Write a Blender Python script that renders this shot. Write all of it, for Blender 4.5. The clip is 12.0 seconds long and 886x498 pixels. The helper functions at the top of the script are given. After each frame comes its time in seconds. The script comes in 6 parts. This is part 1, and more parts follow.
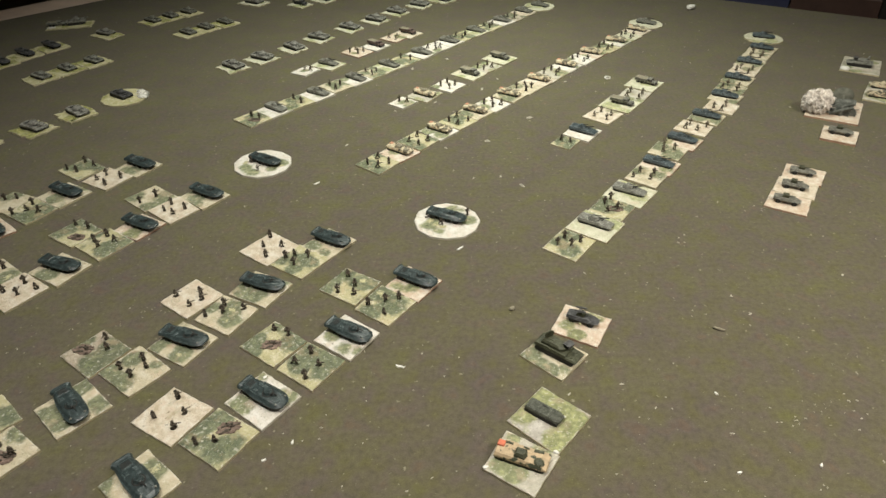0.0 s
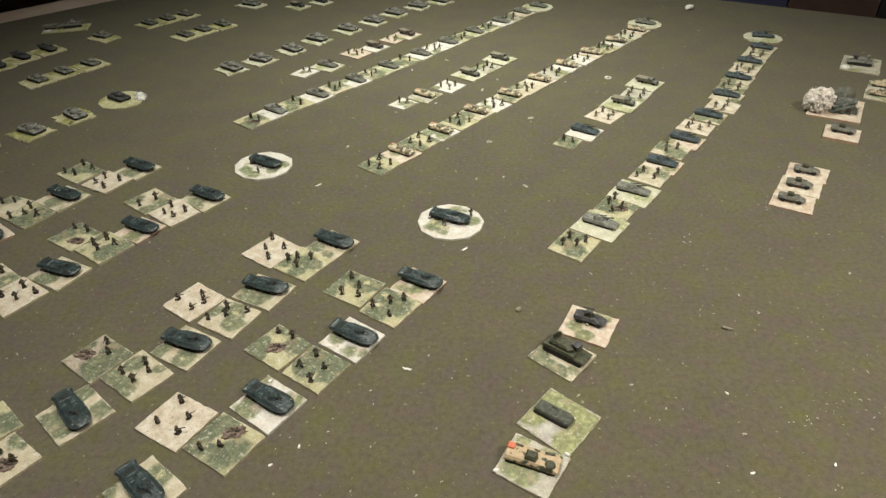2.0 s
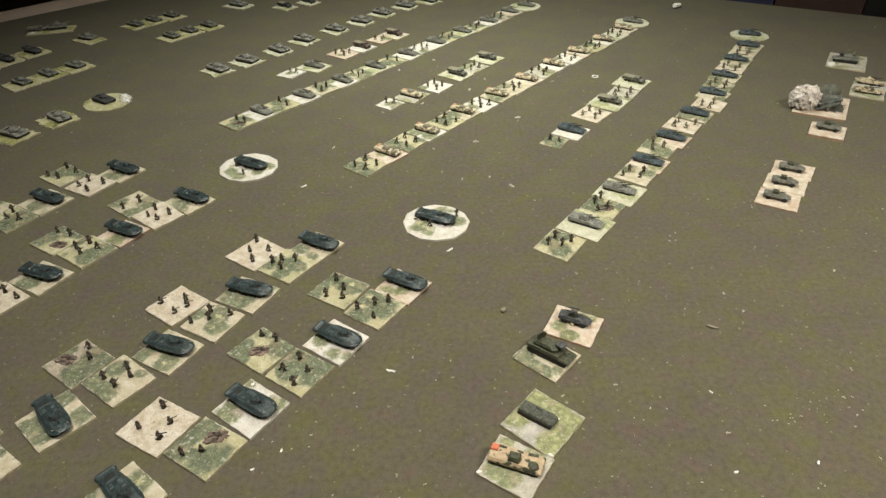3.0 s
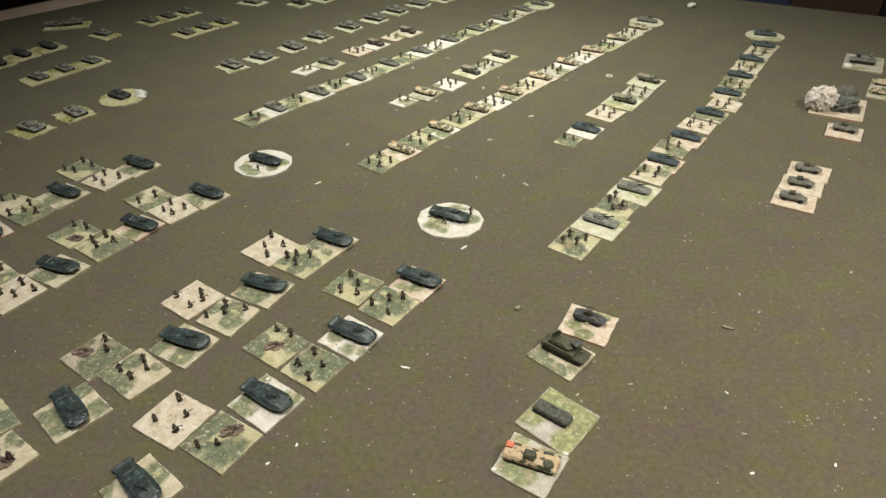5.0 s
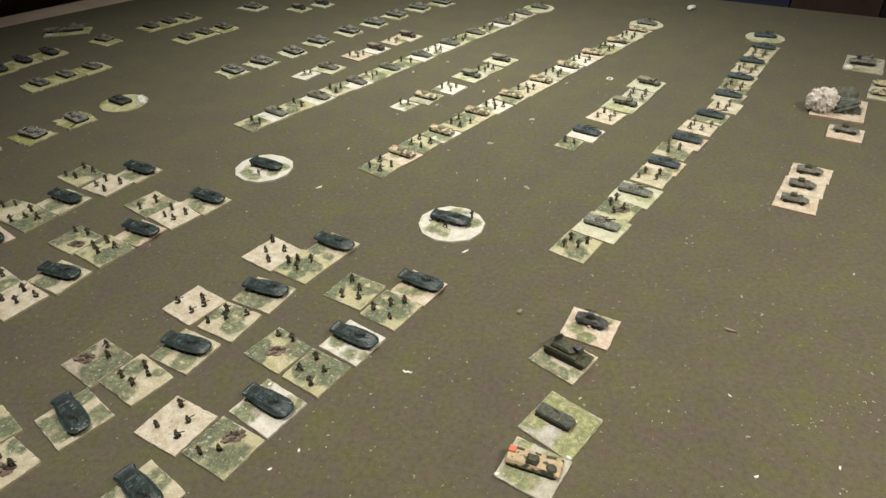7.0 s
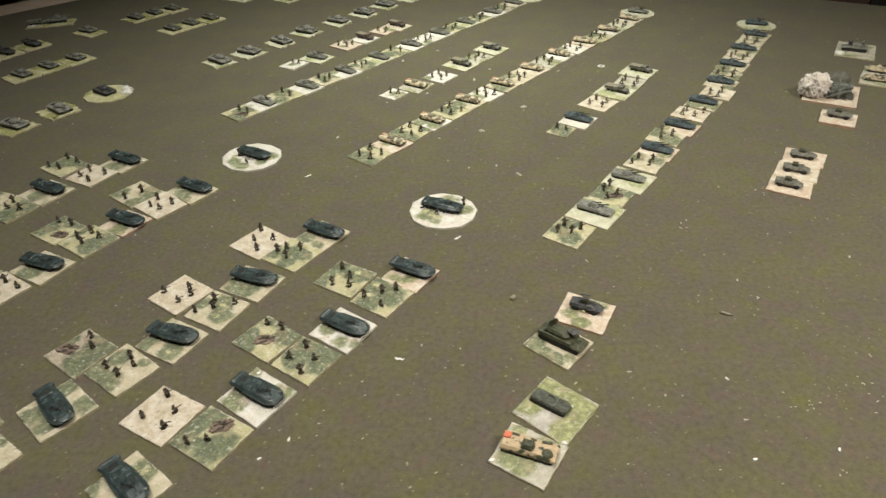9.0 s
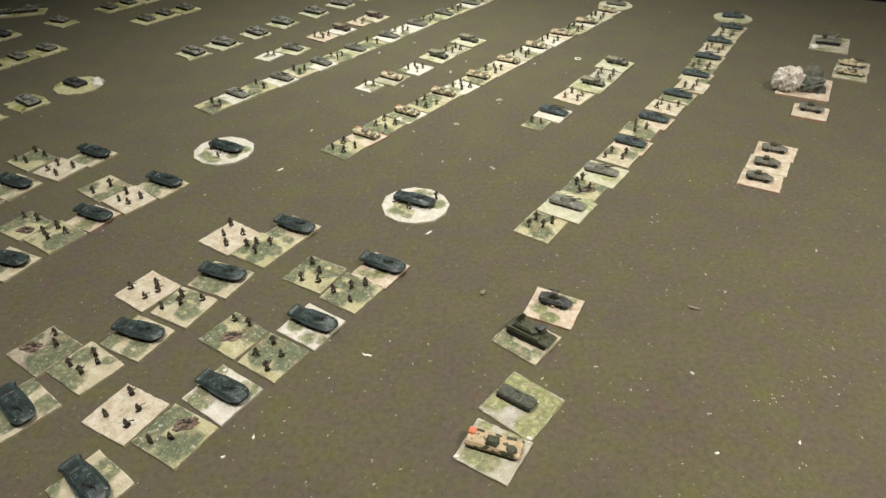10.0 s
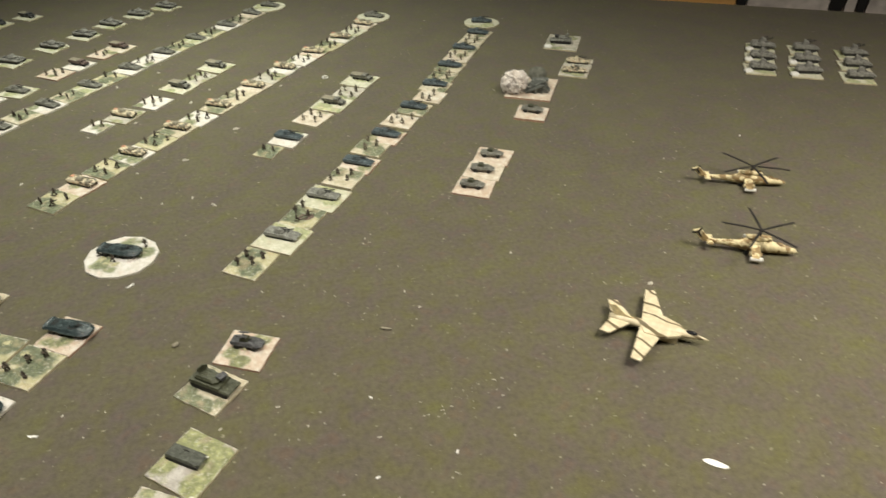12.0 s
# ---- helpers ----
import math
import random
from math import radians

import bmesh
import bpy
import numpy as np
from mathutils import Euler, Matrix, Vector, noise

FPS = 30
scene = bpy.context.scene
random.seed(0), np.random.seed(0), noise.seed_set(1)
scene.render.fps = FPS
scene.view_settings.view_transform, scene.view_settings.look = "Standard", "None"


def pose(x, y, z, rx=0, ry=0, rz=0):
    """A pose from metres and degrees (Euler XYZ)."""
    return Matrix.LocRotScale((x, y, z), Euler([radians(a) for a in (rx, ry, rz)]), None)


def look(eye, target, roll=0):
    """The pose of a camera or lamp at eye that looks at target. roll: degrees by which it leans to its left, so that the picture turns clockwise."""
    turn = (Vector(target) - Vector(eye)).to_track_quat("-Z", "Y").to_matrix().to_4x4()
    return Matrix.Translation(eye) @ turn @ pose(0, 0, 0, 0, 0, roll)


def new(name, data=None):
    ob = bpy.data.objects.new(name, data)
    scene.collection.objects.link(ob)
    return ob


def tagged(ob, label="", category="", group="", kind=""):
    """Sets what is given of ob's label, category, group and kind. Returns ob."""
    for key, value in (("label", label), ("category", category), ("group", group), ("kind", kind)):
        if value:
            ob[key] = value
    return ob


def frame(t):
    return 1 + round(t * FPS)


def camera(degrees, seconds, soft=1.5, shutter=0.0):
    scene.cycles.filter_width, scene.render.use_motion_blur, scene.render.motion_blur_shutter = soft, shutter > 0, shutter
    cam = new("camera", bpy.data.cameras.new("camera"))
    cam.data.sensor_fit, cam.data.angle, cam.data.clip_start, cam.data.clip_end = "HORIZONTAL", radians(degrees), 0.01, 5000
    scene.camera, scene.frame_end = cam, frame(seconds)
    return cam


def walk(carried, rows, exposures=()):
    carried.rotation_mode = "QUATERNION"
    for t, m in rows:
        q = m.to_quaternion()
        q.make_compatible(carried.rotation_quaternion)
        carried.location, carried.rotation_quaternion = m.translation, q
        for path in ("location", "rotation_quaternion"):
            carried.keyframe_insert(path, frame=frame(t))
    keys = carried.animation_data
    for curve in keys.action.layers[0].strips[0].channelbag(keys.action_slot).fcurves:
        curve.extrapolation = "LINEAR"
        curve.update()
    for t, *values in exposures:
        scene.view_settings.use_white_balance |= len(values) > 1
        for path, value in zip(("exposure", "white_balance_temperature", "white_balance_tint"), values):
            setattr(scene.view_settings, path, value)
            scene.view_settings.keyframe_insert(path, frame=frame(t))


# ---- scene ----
cam = camera(68.1, 12.0, shutter=0.5)
PATH = [
    (0, (0.04288, 0.03982, 0.22923), (-0.0030, 1.6585, -0.9446), -1.30),
    (0.5, (0.03593, 0.03773, 0.22808), (-0.0149, 1.6535, -0.9495), -0.94),
    (1, (0.03495, 0.03995, 0.22674), (-0.0068, 1.6568, -0.9497), -1.49),
    (1.5, (0.03943, 0.04108, 0.22942), (0.0002, 1.6635, -0.9394), -1.52),
    (2, (0.03786, 0.04193, 0.22649), (0.0047, 1.6658, -0.9406), -1.43),
    (2.5, (0.04189, 0.04235, 0.22680), (0.0180, 1.6688, -0.9368), -1.48),
    (2.7, (0.04313, 0.04357, 0.22587), (0.0280, 1.6688, -0.9396), -1.56),
    (4.3, (0.04225, 0.04264, 0.22888), (0.0090, 1.6625, -0.9437), -1.33),
    (4.5, (0.03988, 0.04299, 0.22698), (0.0023, 1.6645, -0.9431), -1.01),
    (5, (0.03931, 0.04285, 0.22565), (0.0001, 1.6640, -0.9449), -1.43),
    (5.5, (0.03948, 0.04303, 0.22664), (-0.0046, 1.6633, -0.9450), -1.41),
    (6, (0.03653, 0.04214, 0.22636), (-0.0085, 1.6641, -0.9430), -1.33),
    (6.5, (0.03984, 0.04246, 0.22742), (-0.0053, 1.6676, -0.9375), -1.65),
    (7, (0.03917, 0.04341, 0.22566), (-0.0034, 1.6704, -0.9367), -1.81),
    (7.2, (0.03691, 0.04170, 0.22687), (-0.0089, 1.6685, -0.9356), -1.54),
    (8.8, (0.03558, 0.04290, 0.21966), (0.0122, 1.6659, -0.9487), -1.75),
    (9, (0.03901, 0.04494, 0.21739), (0.0210, 1.6665, -0.9532), -1.84),
    (9.5, (0.05150, 0.04695, 0.21939), (0.0582, 1.6585, -0.9650), -1.74),
    (10, (0.04780, 0.04694, 0.21843), (0.0698, 1.6512, -0.9757), -1.15),
    (10.5, (0.04826, 0.04684, 0.21671), (0.0823, 1.6431, -0.9878), -1.10),
    (10.8, (0.05504, 0.04926, 0.21553), (0.1119, 1.6474, -0.9856), -2.24),
    (11, (0.07327, 0.05202, 0.21988), (0.2452, 1.6408, -0.9826), -2.35),
    (11.3, (0.10224, 0.05383, 0.22326), (0.4001, 1.6516, -0.9422), -1.40),
    (11.5, (0.11688, 0.05271, 0.22779), (0.4637, 1.6401, -0.9383), -0.85),
    (12, (0.14372, 0.04398, 0.23204), (0.5326, 1.5939, -0.9706), -0.88),
]
walk(cam, [(t, look(eye, target, roll)) for t, eye, target, roll in PATH])
# A tabletop war game: card stands with tiny model vehicles and figures on a felt mat.
MM = 0.001

# world and light: an indoor room at night, three unseen lamps added over the mat
world = bpy.data.worlds.new("world")
scene.world = world
world.use_nodes = True
world.node_tree.nodes["Background"].inputs[0].default_value = (1.0, 0.86, 0.68, 1)
world.node_tree.nodes["Background"].inputs[1].default_value = 0.10


def area_lamp(name, eye, target, size, watts, colour, spread=180):
    lamp = bpy.data.lights.new(name, "AREA")
    lamp.shape, lamp.size, lamp.energy, lamp.color, lamp.spread = "DISK", size, watts, colour, radians(spread)
    ob = new(name, lamp)
    ob.matrix_world = look(eye, target)
    return tagged(ob, "unseen round lamp added to light the table", "lamp")


# Unseen lamp added for the bright spot at the mat's far middle.
area_lamp("hanging_lamp", (0.055, 0.68, 0.60), (0.055, 0.68, 0.0), 0.16, 1.50, (0.955, 0.975, 0.84), 98)
# Two unseen fill lamps, added to brighten the left and right of the mat.
area_lamp("overhead_lamp", (-0.06, 0.18, 0.76), (-0.06, 0.18, 0.0), 0.30, 1.52, (1.0, 0.96, 0.88), 100)
area_lamp("overhead_lamp", (0.56, 0.02, 0.68), (0.56, 0.02, 0.0), 0.36, 4.5, (1.0, 0.935, 0.81), 110)


# ---- materials ----
def nodes_of(mat):
    mat.use_nodes = True
    t = mat.node_tree
    return t, t.nodes, t.links, t.nodes["Principled BSDF"]


def noise_node(t, scale, detail=4.0, rough=0.55, offset=False):
    """Noise in object coordinates, shifted from object to object."""
    n, l = t.nodes, t.links
    co = n.new("ShaderNodeTexCoord")
    tex = n.new("ShaderNodeTexNoise")
    tex.inputs["Scale"].default_value = scale
    tex.inputs["Detail"].default_value = detail
    tex.inputs["Roughness"].default_value = rough
    if offset:
        info = n.new("ShaderNodeObjectInfo")
        mul = n.new("ShaderNodeMath")
        mul.operation = "MULTIPLY"
        mul.inputs[1].default_value = 7.0
        add = n.new("ShaderNodeVectorMath")
        l.new(info.outputs["Random"], mul.inputs[0])
        l.new(co.outputs["Object"], add.inputs[0])
        l.new(mul.outputs[0], add.inputs[1])
        l.new(add.outputs[0], tex.inputs["Vector"])
    else:
        l.new(co.outputs["Object"], tex.inputs["Vector"])
    return tex.outputs["Fac"]


def ramp(t, fac, stops):
    r = t.nodes.new("ShaderNodeValToRGB")
    e = r.color_ramp.elements
    while len(e) < len(stops):
        e.new(0.5)
    for el, (p, c) in zip(e, stops):
        el.position, el.color = p, (*c, 1)
    t.links.new(fac, r.inputs[0])
    return r.outputs[0]


def mix(t, fac, a, b, mode="MIX"):
    m = t.nodes.new("ShaderNodeMix")
    m.data_type, m.blend_type = "RGBA", mode
    for sock, v in ((m.inputs[0], fac), (m.inputs[6], a), (m.inputs[7], b)):
        if isinstance(v, bpy.types.NodeSocket):
            t.links.new(v, sock)
        elif isinstance(v, (int, float)):
            sock.default_value = v
        else:
            sock.default_value = (*v, 1)
    return m.outputs[2]


def bump(t, bsdf, height, strength, dist):
    b = t.nodes.new("ShaderNodeBump")
    b.inputs["Strength"].default_value, b.inputs["Distance"].default_value = strength, dist
    t.links.new(height, b.inputs["Height"])
    t.links.new(b.outputs[0], bsdf.inputs["Normal"])


GREY0, GREY1 = (0, 0, 0), (1, 1, 1)


def felt_material():
    m = bpy.data.materials.new("olive_felt")
    t, n, l, b = nodes_of(m)
    patch = ramp(t, noise_node(t, 30, 3), [(0.34, (0.102, 0.088, 0.064)), (0.50, (0.108, 0.095, 0.0615)), (0.68, (0.113, 0.104, 0.058))])
    tint = ramp(t, noise_node(t, 105, 2, 0.45), [(0.28, (1.10, 0.95, 1.02)), (0.38, (1.02, 0.97, 1.12)), (0.48, (1, 1, 1)), (0.58, (1.0, 1.01, 0.92)), (0.70, (1.0, 1.035, 0.76))])
    tuft = ramp(t, noise_node(t, 380, 3, 0.6), [(0.3, (0.80, 0.80, 0.83)), (0.5, (1, 1, 1)), (0.7, (1.14, 1.14, 1.11))])
    fibre = ramp(t, noise_node(t, 1500, 2, 0.7), [(0.3, (0.86, 0.86, 0.86)), (0.7, (1.14, 1.14, 1.13))])
    c = mix(t, 1.0, mix(t, 1.0, mix(t, 1.0, patch, tint, "MULTIPLY"), tuft, "MULTIPLY"), fibre, "MULTIPLY")
    dust = ramp(t, noise_node(t, 420, 2, 0.5), [(0.68, GREY0), (0.76, GREY1)])
    c = mix(t, mix(t, 0.6, GREY0, dust), c, (0.36, 0.33, 0.24))
    l.new(c, b.inputs["Base Color"])
    b.inputs["Roughness"].default_value = 0.95
    b.inputs["Specular IOR Level"].default_value = 0.15
    b.inputs["Sheen Weight"].default_value = 0.12
    b.inputs["Sheen Roughness"].default_value = 0.6
    bump(t, b, noise_node(t, 1000, 3, 0.7), 0.4, 0.00022)
    return m


def ground_material(name, low, mid, high, green, amount, scale=78):
    """Scatter and paint on a card stand: sandy ground with blobs of green and light grit."""
    m = bpy.data.materials.new(name)
    t, n, l, b = nodes_of(m)
    low, mid, high = (tuple(0.93 * v for v in c) for c in (low, mid, high))
    green = tuple(0.90 * v for v in green)
    sand = ramp(t, noise_node(t, 210, 4, 0.6, True), [(0.32, low), (0.5, mid), (0.66, high)])
    cut = 0.62 - 0.28 * amount
    inner = n.new("ShaderNodeAttribute")
    inner.attribute_name = "inner"
    add = n.new("ShaderNodeMath")
    add.operation = "ADD"
    l.new(noise_node(t, scale, 4, 0.62, True), add.inputs[0])
    l.new(inner.outputs["Fac"], add.inputs[1])
    where = ramp(t, add.outputs[0], [(cut - 0.08, GREY0), (cut + 0.08, GREY1)])
    greens = ramp(t, noise_node(t, 330, 4, 0.6, True), [(0.32, tuple(0.72 * v for v in green)), (0.5, green), (0.68, (green[0] * 1.55, green[1] * 1.48, green[2] * 1.4))])
    c = mix(t, where, sand, greens)
    blush = ramp(t, noise_node(t, 130, 3, 0.6, True), [(0.54, GREY0), (0.66, GREY1)])
    c = mix(t, mix(t, 0.34, GREY0, blush), c, (high[0] * 0.92, high[1] * 0.74, high[2] * 0.66))
    moss = ramp(t, noise_node(t, 300, 3, 0.6, True), [(0.60, GREY0), (0.68, GREY1)])
    c = mix(t, mix(t, 0.3, GREY0, moss), c, tuple(1.35 * v for v in green))
    grit = ramp(t, noise_node(t, 620, 2, 0.5, True), [(0.60, GREY0), (0.70, GREY1)])
    c = mix(t, mix(t, 0.5, GREY0, grit), c, (0.76, 0.73, 0.63))
    chips = ramp(t, noise_node(t, 1050, 2, 0.5, True), [(0.66, GREY0), (0.72, GREY1)])
    c = mix(t, mix(t, 0.42, GREY0, chips), c, (0.84, 0.82, 0.76))
    dirt = ramp(t, noise_node(t, 640, 3, 0.6, True), [(0.28, GREY1), (0.36, GREY0)])
    c = mix(t, mix(t, 0.6, GREY0, dirt), c, (0.12, 0.095, 0.055))
    l.new(c, b.inputs["Base Color"])
    b.inputs["Roughness"].default_value = 0.9
    b.inputs["Specular IOR Level"].default_value = 0.2
    rim = n.new("ShaderNodeAttribute")
    rim.attribute_name = "rim"
    fray = n.new("ShaderNodeMath")
    fray.operation = "ADD"
    l.new(noise_node(t, 260, 3, 0.6, True), fray.inputs[0])
    l.new(rim.outputs["Fac"], fray.inputs[1])
    worn = ramp(t, fray.outputs[0], [(0.82, GREY0), (0.92, GREY1)])
    c = mix(t, mix(t, 0.75, GREY0, worn), c, (0.80, 0.75, 0.64))
    l.new(c, b.inputs["Base Color"])
    bump(t, b, noise_node(t, 600, 4, 0.7, True), 1.0, 0.0011)
    return m


def edge_highlights(t, amount):
    """Edge highlights put into the paint, with dry-brushed wear: one where the surface turns sharply, broken up by
    noise.
    """
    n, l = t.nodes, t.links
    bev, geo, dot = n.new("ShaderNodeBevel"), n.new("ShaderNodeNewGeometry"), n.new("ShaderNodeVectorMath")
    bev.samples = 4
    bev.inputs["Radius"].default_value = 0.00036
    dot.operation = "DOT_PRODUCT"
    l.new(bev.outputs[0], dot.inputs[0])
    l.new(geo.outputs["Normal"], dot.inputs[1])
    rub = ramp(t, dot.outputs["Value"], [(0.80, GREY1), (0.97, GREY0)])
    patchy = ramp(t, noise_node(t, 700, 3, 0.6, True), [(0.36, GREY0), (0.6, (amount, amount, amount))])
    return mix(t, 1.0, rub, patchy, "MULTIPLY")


def paint_material(name, base, dark, light, rough=0.55, worn=0.5, scale=500, metal=0.0):
    m = bpy.data.materials.new(name)
    t, n, l, b = nodes_of(m)
    c = ramp(t, noise_node(t, scale, 4, 0.6, True), [(0.3, dark), (0.5, base), (0.72, light)])
    chip = ramp(t, noise_node(t, scale * 3.1, 3, 0.6, True), [(0.66, GREY0), (0.74, GREY1)])
    c = mix(t, mix(t, worn, GREY0, chip), c, tuple(min(1, v * 2.2 + 0.03) for v in light))
    rub = ramp(t, noise_node(t, scale * 0.9, 3, 0.6, True), [(0.69, GREY0), (0.76, GREY1)])
    c = mix(t, mix(t, 0.7 * worn, GREY0, rub), c, tuple(min(1, v * 1.8 + 0.03) for v in light))
    # Edges lightened in the colour, as highlights and as wear.
    c = mix(t, edge_highlights(t, 0.8 * worn + 0.4), c, tuple(min(1, v * 1.9 + 0.015) for v in light))
    l.new(c, b.inputs["Base Color"])
    b.inputs["Roughness"].default_value = rough
    b.inputs["Metallic"].default_value = metal
    b.inputs["Specular IOR Level"].default_value = 0.35
    bump(t, b, noise_node(t, 1400, 3, 0.6, True), 0.5, 0.00025)
    return m


def camo_material(name, ground, blot, line, scale=170, cut=0.54):
    m = bpy.data.materials.new(name)
    t, n, l, b = nodes_of(m)
    c = ramp(t, noise_node(t, 420, 4, 0.6, True), [(0.3, tuple(v * 0.75 for v in ground)), (0.55, ground), (0.75, tuple(min(1, v * 1.25) for v in ground))])
    where = ramp(t, noise_node(t, scale, 2, 0.5, True), [(cut, GREY0), (cut + 0.03, GREY1)])
    c = mix(t, where, c, blot)
    where2 = ramp(t, noise_node(t, scale * 1.2, 2, 0.5, False), [(cut + 0.06, GREY0), (cut + 0.09, GREY1)])
    c = mix(t, where2, c, line)
    # Painted edge highlights over the camouflage.
    c = mix(t, edge_highlights(t, 0.5), c, tuple(min(1, v * 1.3 + 0.1) for v in ground))
    l.new(c, b.inputs["Base Color"])
    b.inputs["Roughness"].default_value = 0.6
    bump(t, b, noise_node(t, 1400, 3, 0.6, True), 0.5, 0.00025)
    return m


def stripe_material():
    """Cream paint with thin wavy dark stripes across the wings and body."""
    m = bpy.data.materials.new("striped_cream_paint")
    t, n, l, b = nodes_of(m)
    co = n.new("ShaderNodeTexCoord")
    turn = n.new("ShaderNodeMapping")
    turn.inputs["Rotation"].default_value[2] = radians(16)
    l.new(co.outputs["Object"], turn.inputs["Vector"])
    w = n.new("ShaderNodeTexWave")
    w.bands_direction = "Y"
    w.inputs["Scale"].default_value = 33
    w.inputs["Distortion"].default_value = 5.0
    w.inputs["Detail"].default_value = 1.5
    w.inputs["Detail Scale"].default_value = 1.6
    l.new(turn.outputs[0], w.inputs["Vector"])
    base = ramp(t, noise_node(t, 300, 3, 0.6), [(0.3, (0.54, 0.46, 0.30)), (0.6, (0.70, 0.61, 0.42)), (0.8, (0.80, 0.73, 0.56))])
    stripe = ramp(t, w.outputs["Fac"], [(0.90, GREY0), (0.95, GREY1)])
    l.new(mix(t, stripe, base, (0.15, 0.115, 0.06)), b.inputs["Base Color"])
    b.inputs["Roughness"].default_value = 0.5
    bump(t, b, noise_node(t, 1200, 3), 0.4, 0.0002)
    return m


def plain_material(name, colour, rough=0.6, vary=0.2, scale=300, relief=0.0002):
    m = bpy.data.materials.new(name)
    t, n, l, b = nodes_of(m)
    c = ramp(t, noise_node(t, scale, 4, 0.6, True), [(0.3, tuple(v * (1 - vary) for v in colour)), (0.7, tuple(min(1, v * (1 + vary)) for v in colour))])
    l.new(c, b.inputs["Base Color"])
    b.inputs["Roughness"].default_value = rough
    bump(t, b, noise_node(t, scale * 3, 3, 0.6, True), 0.4, relief)
    return m


FELT = felt_material()
CARD = plain_material("card_edge", (0.60, 0.53, 0.34), 0.85, 0.2, 500)
CARD_WHITE = plain_material("white_card_edge", (0.74, 0.70, 0.60), 0.85, 0.12, 500)
CARD_PINK = plain_material("pink_card_edge", (0.50, 0.31, 0.21), 0.85, 0.2, 500)
GROUND = {
    "sand": ground_material("sandy_scatter", (0.57, 0.475, 0.34), (0.70, 0.61, 0.475), (0.80, 0.74, 0.63), (0.36, 0.35, 0.22), 0.10),
    "pink": ground_material("pinkish_sand_scatter", (0.61, 0.45, 0.32), (0.70, 0.58, 0.455), (0.79, 0.725, 0.62), (0.27, 0.28, 0.15), 0.26),
    "mixed": ground_material("patchy_green_scatter", (0.54, 0.48, 0.33), (0.63, 0.56, 0.40), (0.73, 0.67, 0.53), (0.222, 0.240, 0.148), 0.56),
    "green": ground_material("green_scatter", (0.50, 0.46, 0.26), (0.57, 0.53, 0.32), (0.66, 0.61, 0.42), (0.190, 0.213, 0.134), 0.68),
    "dull": ground_material("dull_green_scatter", (0.40, 0.34, 0.26), (0.48, 0.41, 0.32), (0.58, 0.51, 0.40), (0.190, 0.204, 0.130), 0.70),
    "lime": ground_material("pale_lime_scatter", (0.56, 0.55, 0.39), (0.64, 0.63, 0.47), (0.75, 0.73, 0.59), (0.44, 0.46, 0.26), 0.46),
    "hay": ground_material("yellow_lime_scatter", (0.50, 0.47, 0.25), (0.59, 0.55, 0.31), (0.72, 0.68, 0.47), (0.37, 0.37, 0.14), 0.50),
    "white": ground_material("white_scatter", (0.68, 0.63, 0.53), (0.78, 0.74, 0.66), (0.85, 0.82, 0.76), (0.27, 0.29, 0.17), 0.38),
    "grey": ground_material("greyish_scatter", (0.44, 0.41, 0.33), (0.54, 0.51, 0.42), (0.64, 0.60, 0.51), (0.30, 0.32, 0.18), 0.52),
    "meadow": ground_material("grass_scatter", (0.42, 0.385, 0.33), (0.50, 0.465, 0.41), (0.62, 0.59, 0.53), (0.33, 0.348, 0.175), 0.74, 75),
}
EDGE = {"sand": CARD, "pink": CARD_PINK, "white": CARD_WHITE}
# The high worn value paints whitish deck highlights in with the chips.
DARK_GREEN = paint_material("dark_blue_green_paint", (0.032, 0.045, 0.045), (0.018, 0.026, 0.027), (0.064, 0.086, 0.086), 0.30, 0.75)
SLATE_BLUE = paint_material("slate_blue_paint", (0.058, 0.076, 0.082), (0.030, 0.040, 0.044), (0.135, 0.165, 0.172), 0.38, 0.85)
GREY_GREEN = paint_material("grey_green_paint", (0.185, 0.185, 0.158), (0.10, 0.10, 0.084), (0.30, 0.30, 0.265), 0.55, 0.65)
STEEL_GREY = paint_material("grey_worn_paint", (0.150, 0.148, 0.122), (0.075, 0.073, 0.060), (0.27, 0.265, 0.23), 0.55, 0.7)
TANK_GREY = paint_material("pale_grey_worn_paint", (0.21, 0.205, 0.18), (0.10, 0.095, 0.085), (0.34, 0.335, 0.30), 0.6, 0.7)
DARK_OLIVE = paint_material("dark_olive_paint", (0.058, 0.061, 0.036), (0.030, 0.032, 0.019), (0.10, 0.104, 0.066), 0.5, 0.5)
HULL_OLIVE = paint_material("worn_grey_olive_paint", (0.066, 0.070, 0.052), (0.034, 0.036, 0.027), (0.13, 0.135, 0.11), 0.48, 0.7)
# Paler copy of the dark blue-green: glints on the hatches put into the colour.
HATCH_GLINT = paint_material("glint_blue_green_paint", (0.052, 0.072, 0.072), (0.030, 0.042, 0.043), (0.14, 0.17, 0.17), 0.34, 0.9)
BLACK_GREY = paint_material("black_grey_paint", (0.060, 0.060, 0.060), (0.026, 0.026, 0.026), (0.135, 0.135, 0.135), 0.5, 0.4)
RUBBER = plain_material("dark_rubber", (0.024, 0.023, 0.020), 0.85, 0.3, 700)
TAN_CAMO = camo_material("tan_and_green_camouflage", (0.50, 0.38, 0.235), (0.050, 0.060, 0.036), (0.20, 0.16, 0.09), 200, 0.565)
PALE_CAMO = camo_material("pale_tan_camouflage", (0.62, 0.54, 0.37), (0.10, 0.09, 0.06), (0.50, 0.36, 0.24), 280, 0.53)
HELI_CAMO = camo_material("sand_and_brown_camouflage", (0.78, 0.67, 0.40), (0.27, 0.18, 0.075), (0.44, 0.32, 0.15), 170, 0.52)
STRIPED = stripe_material()
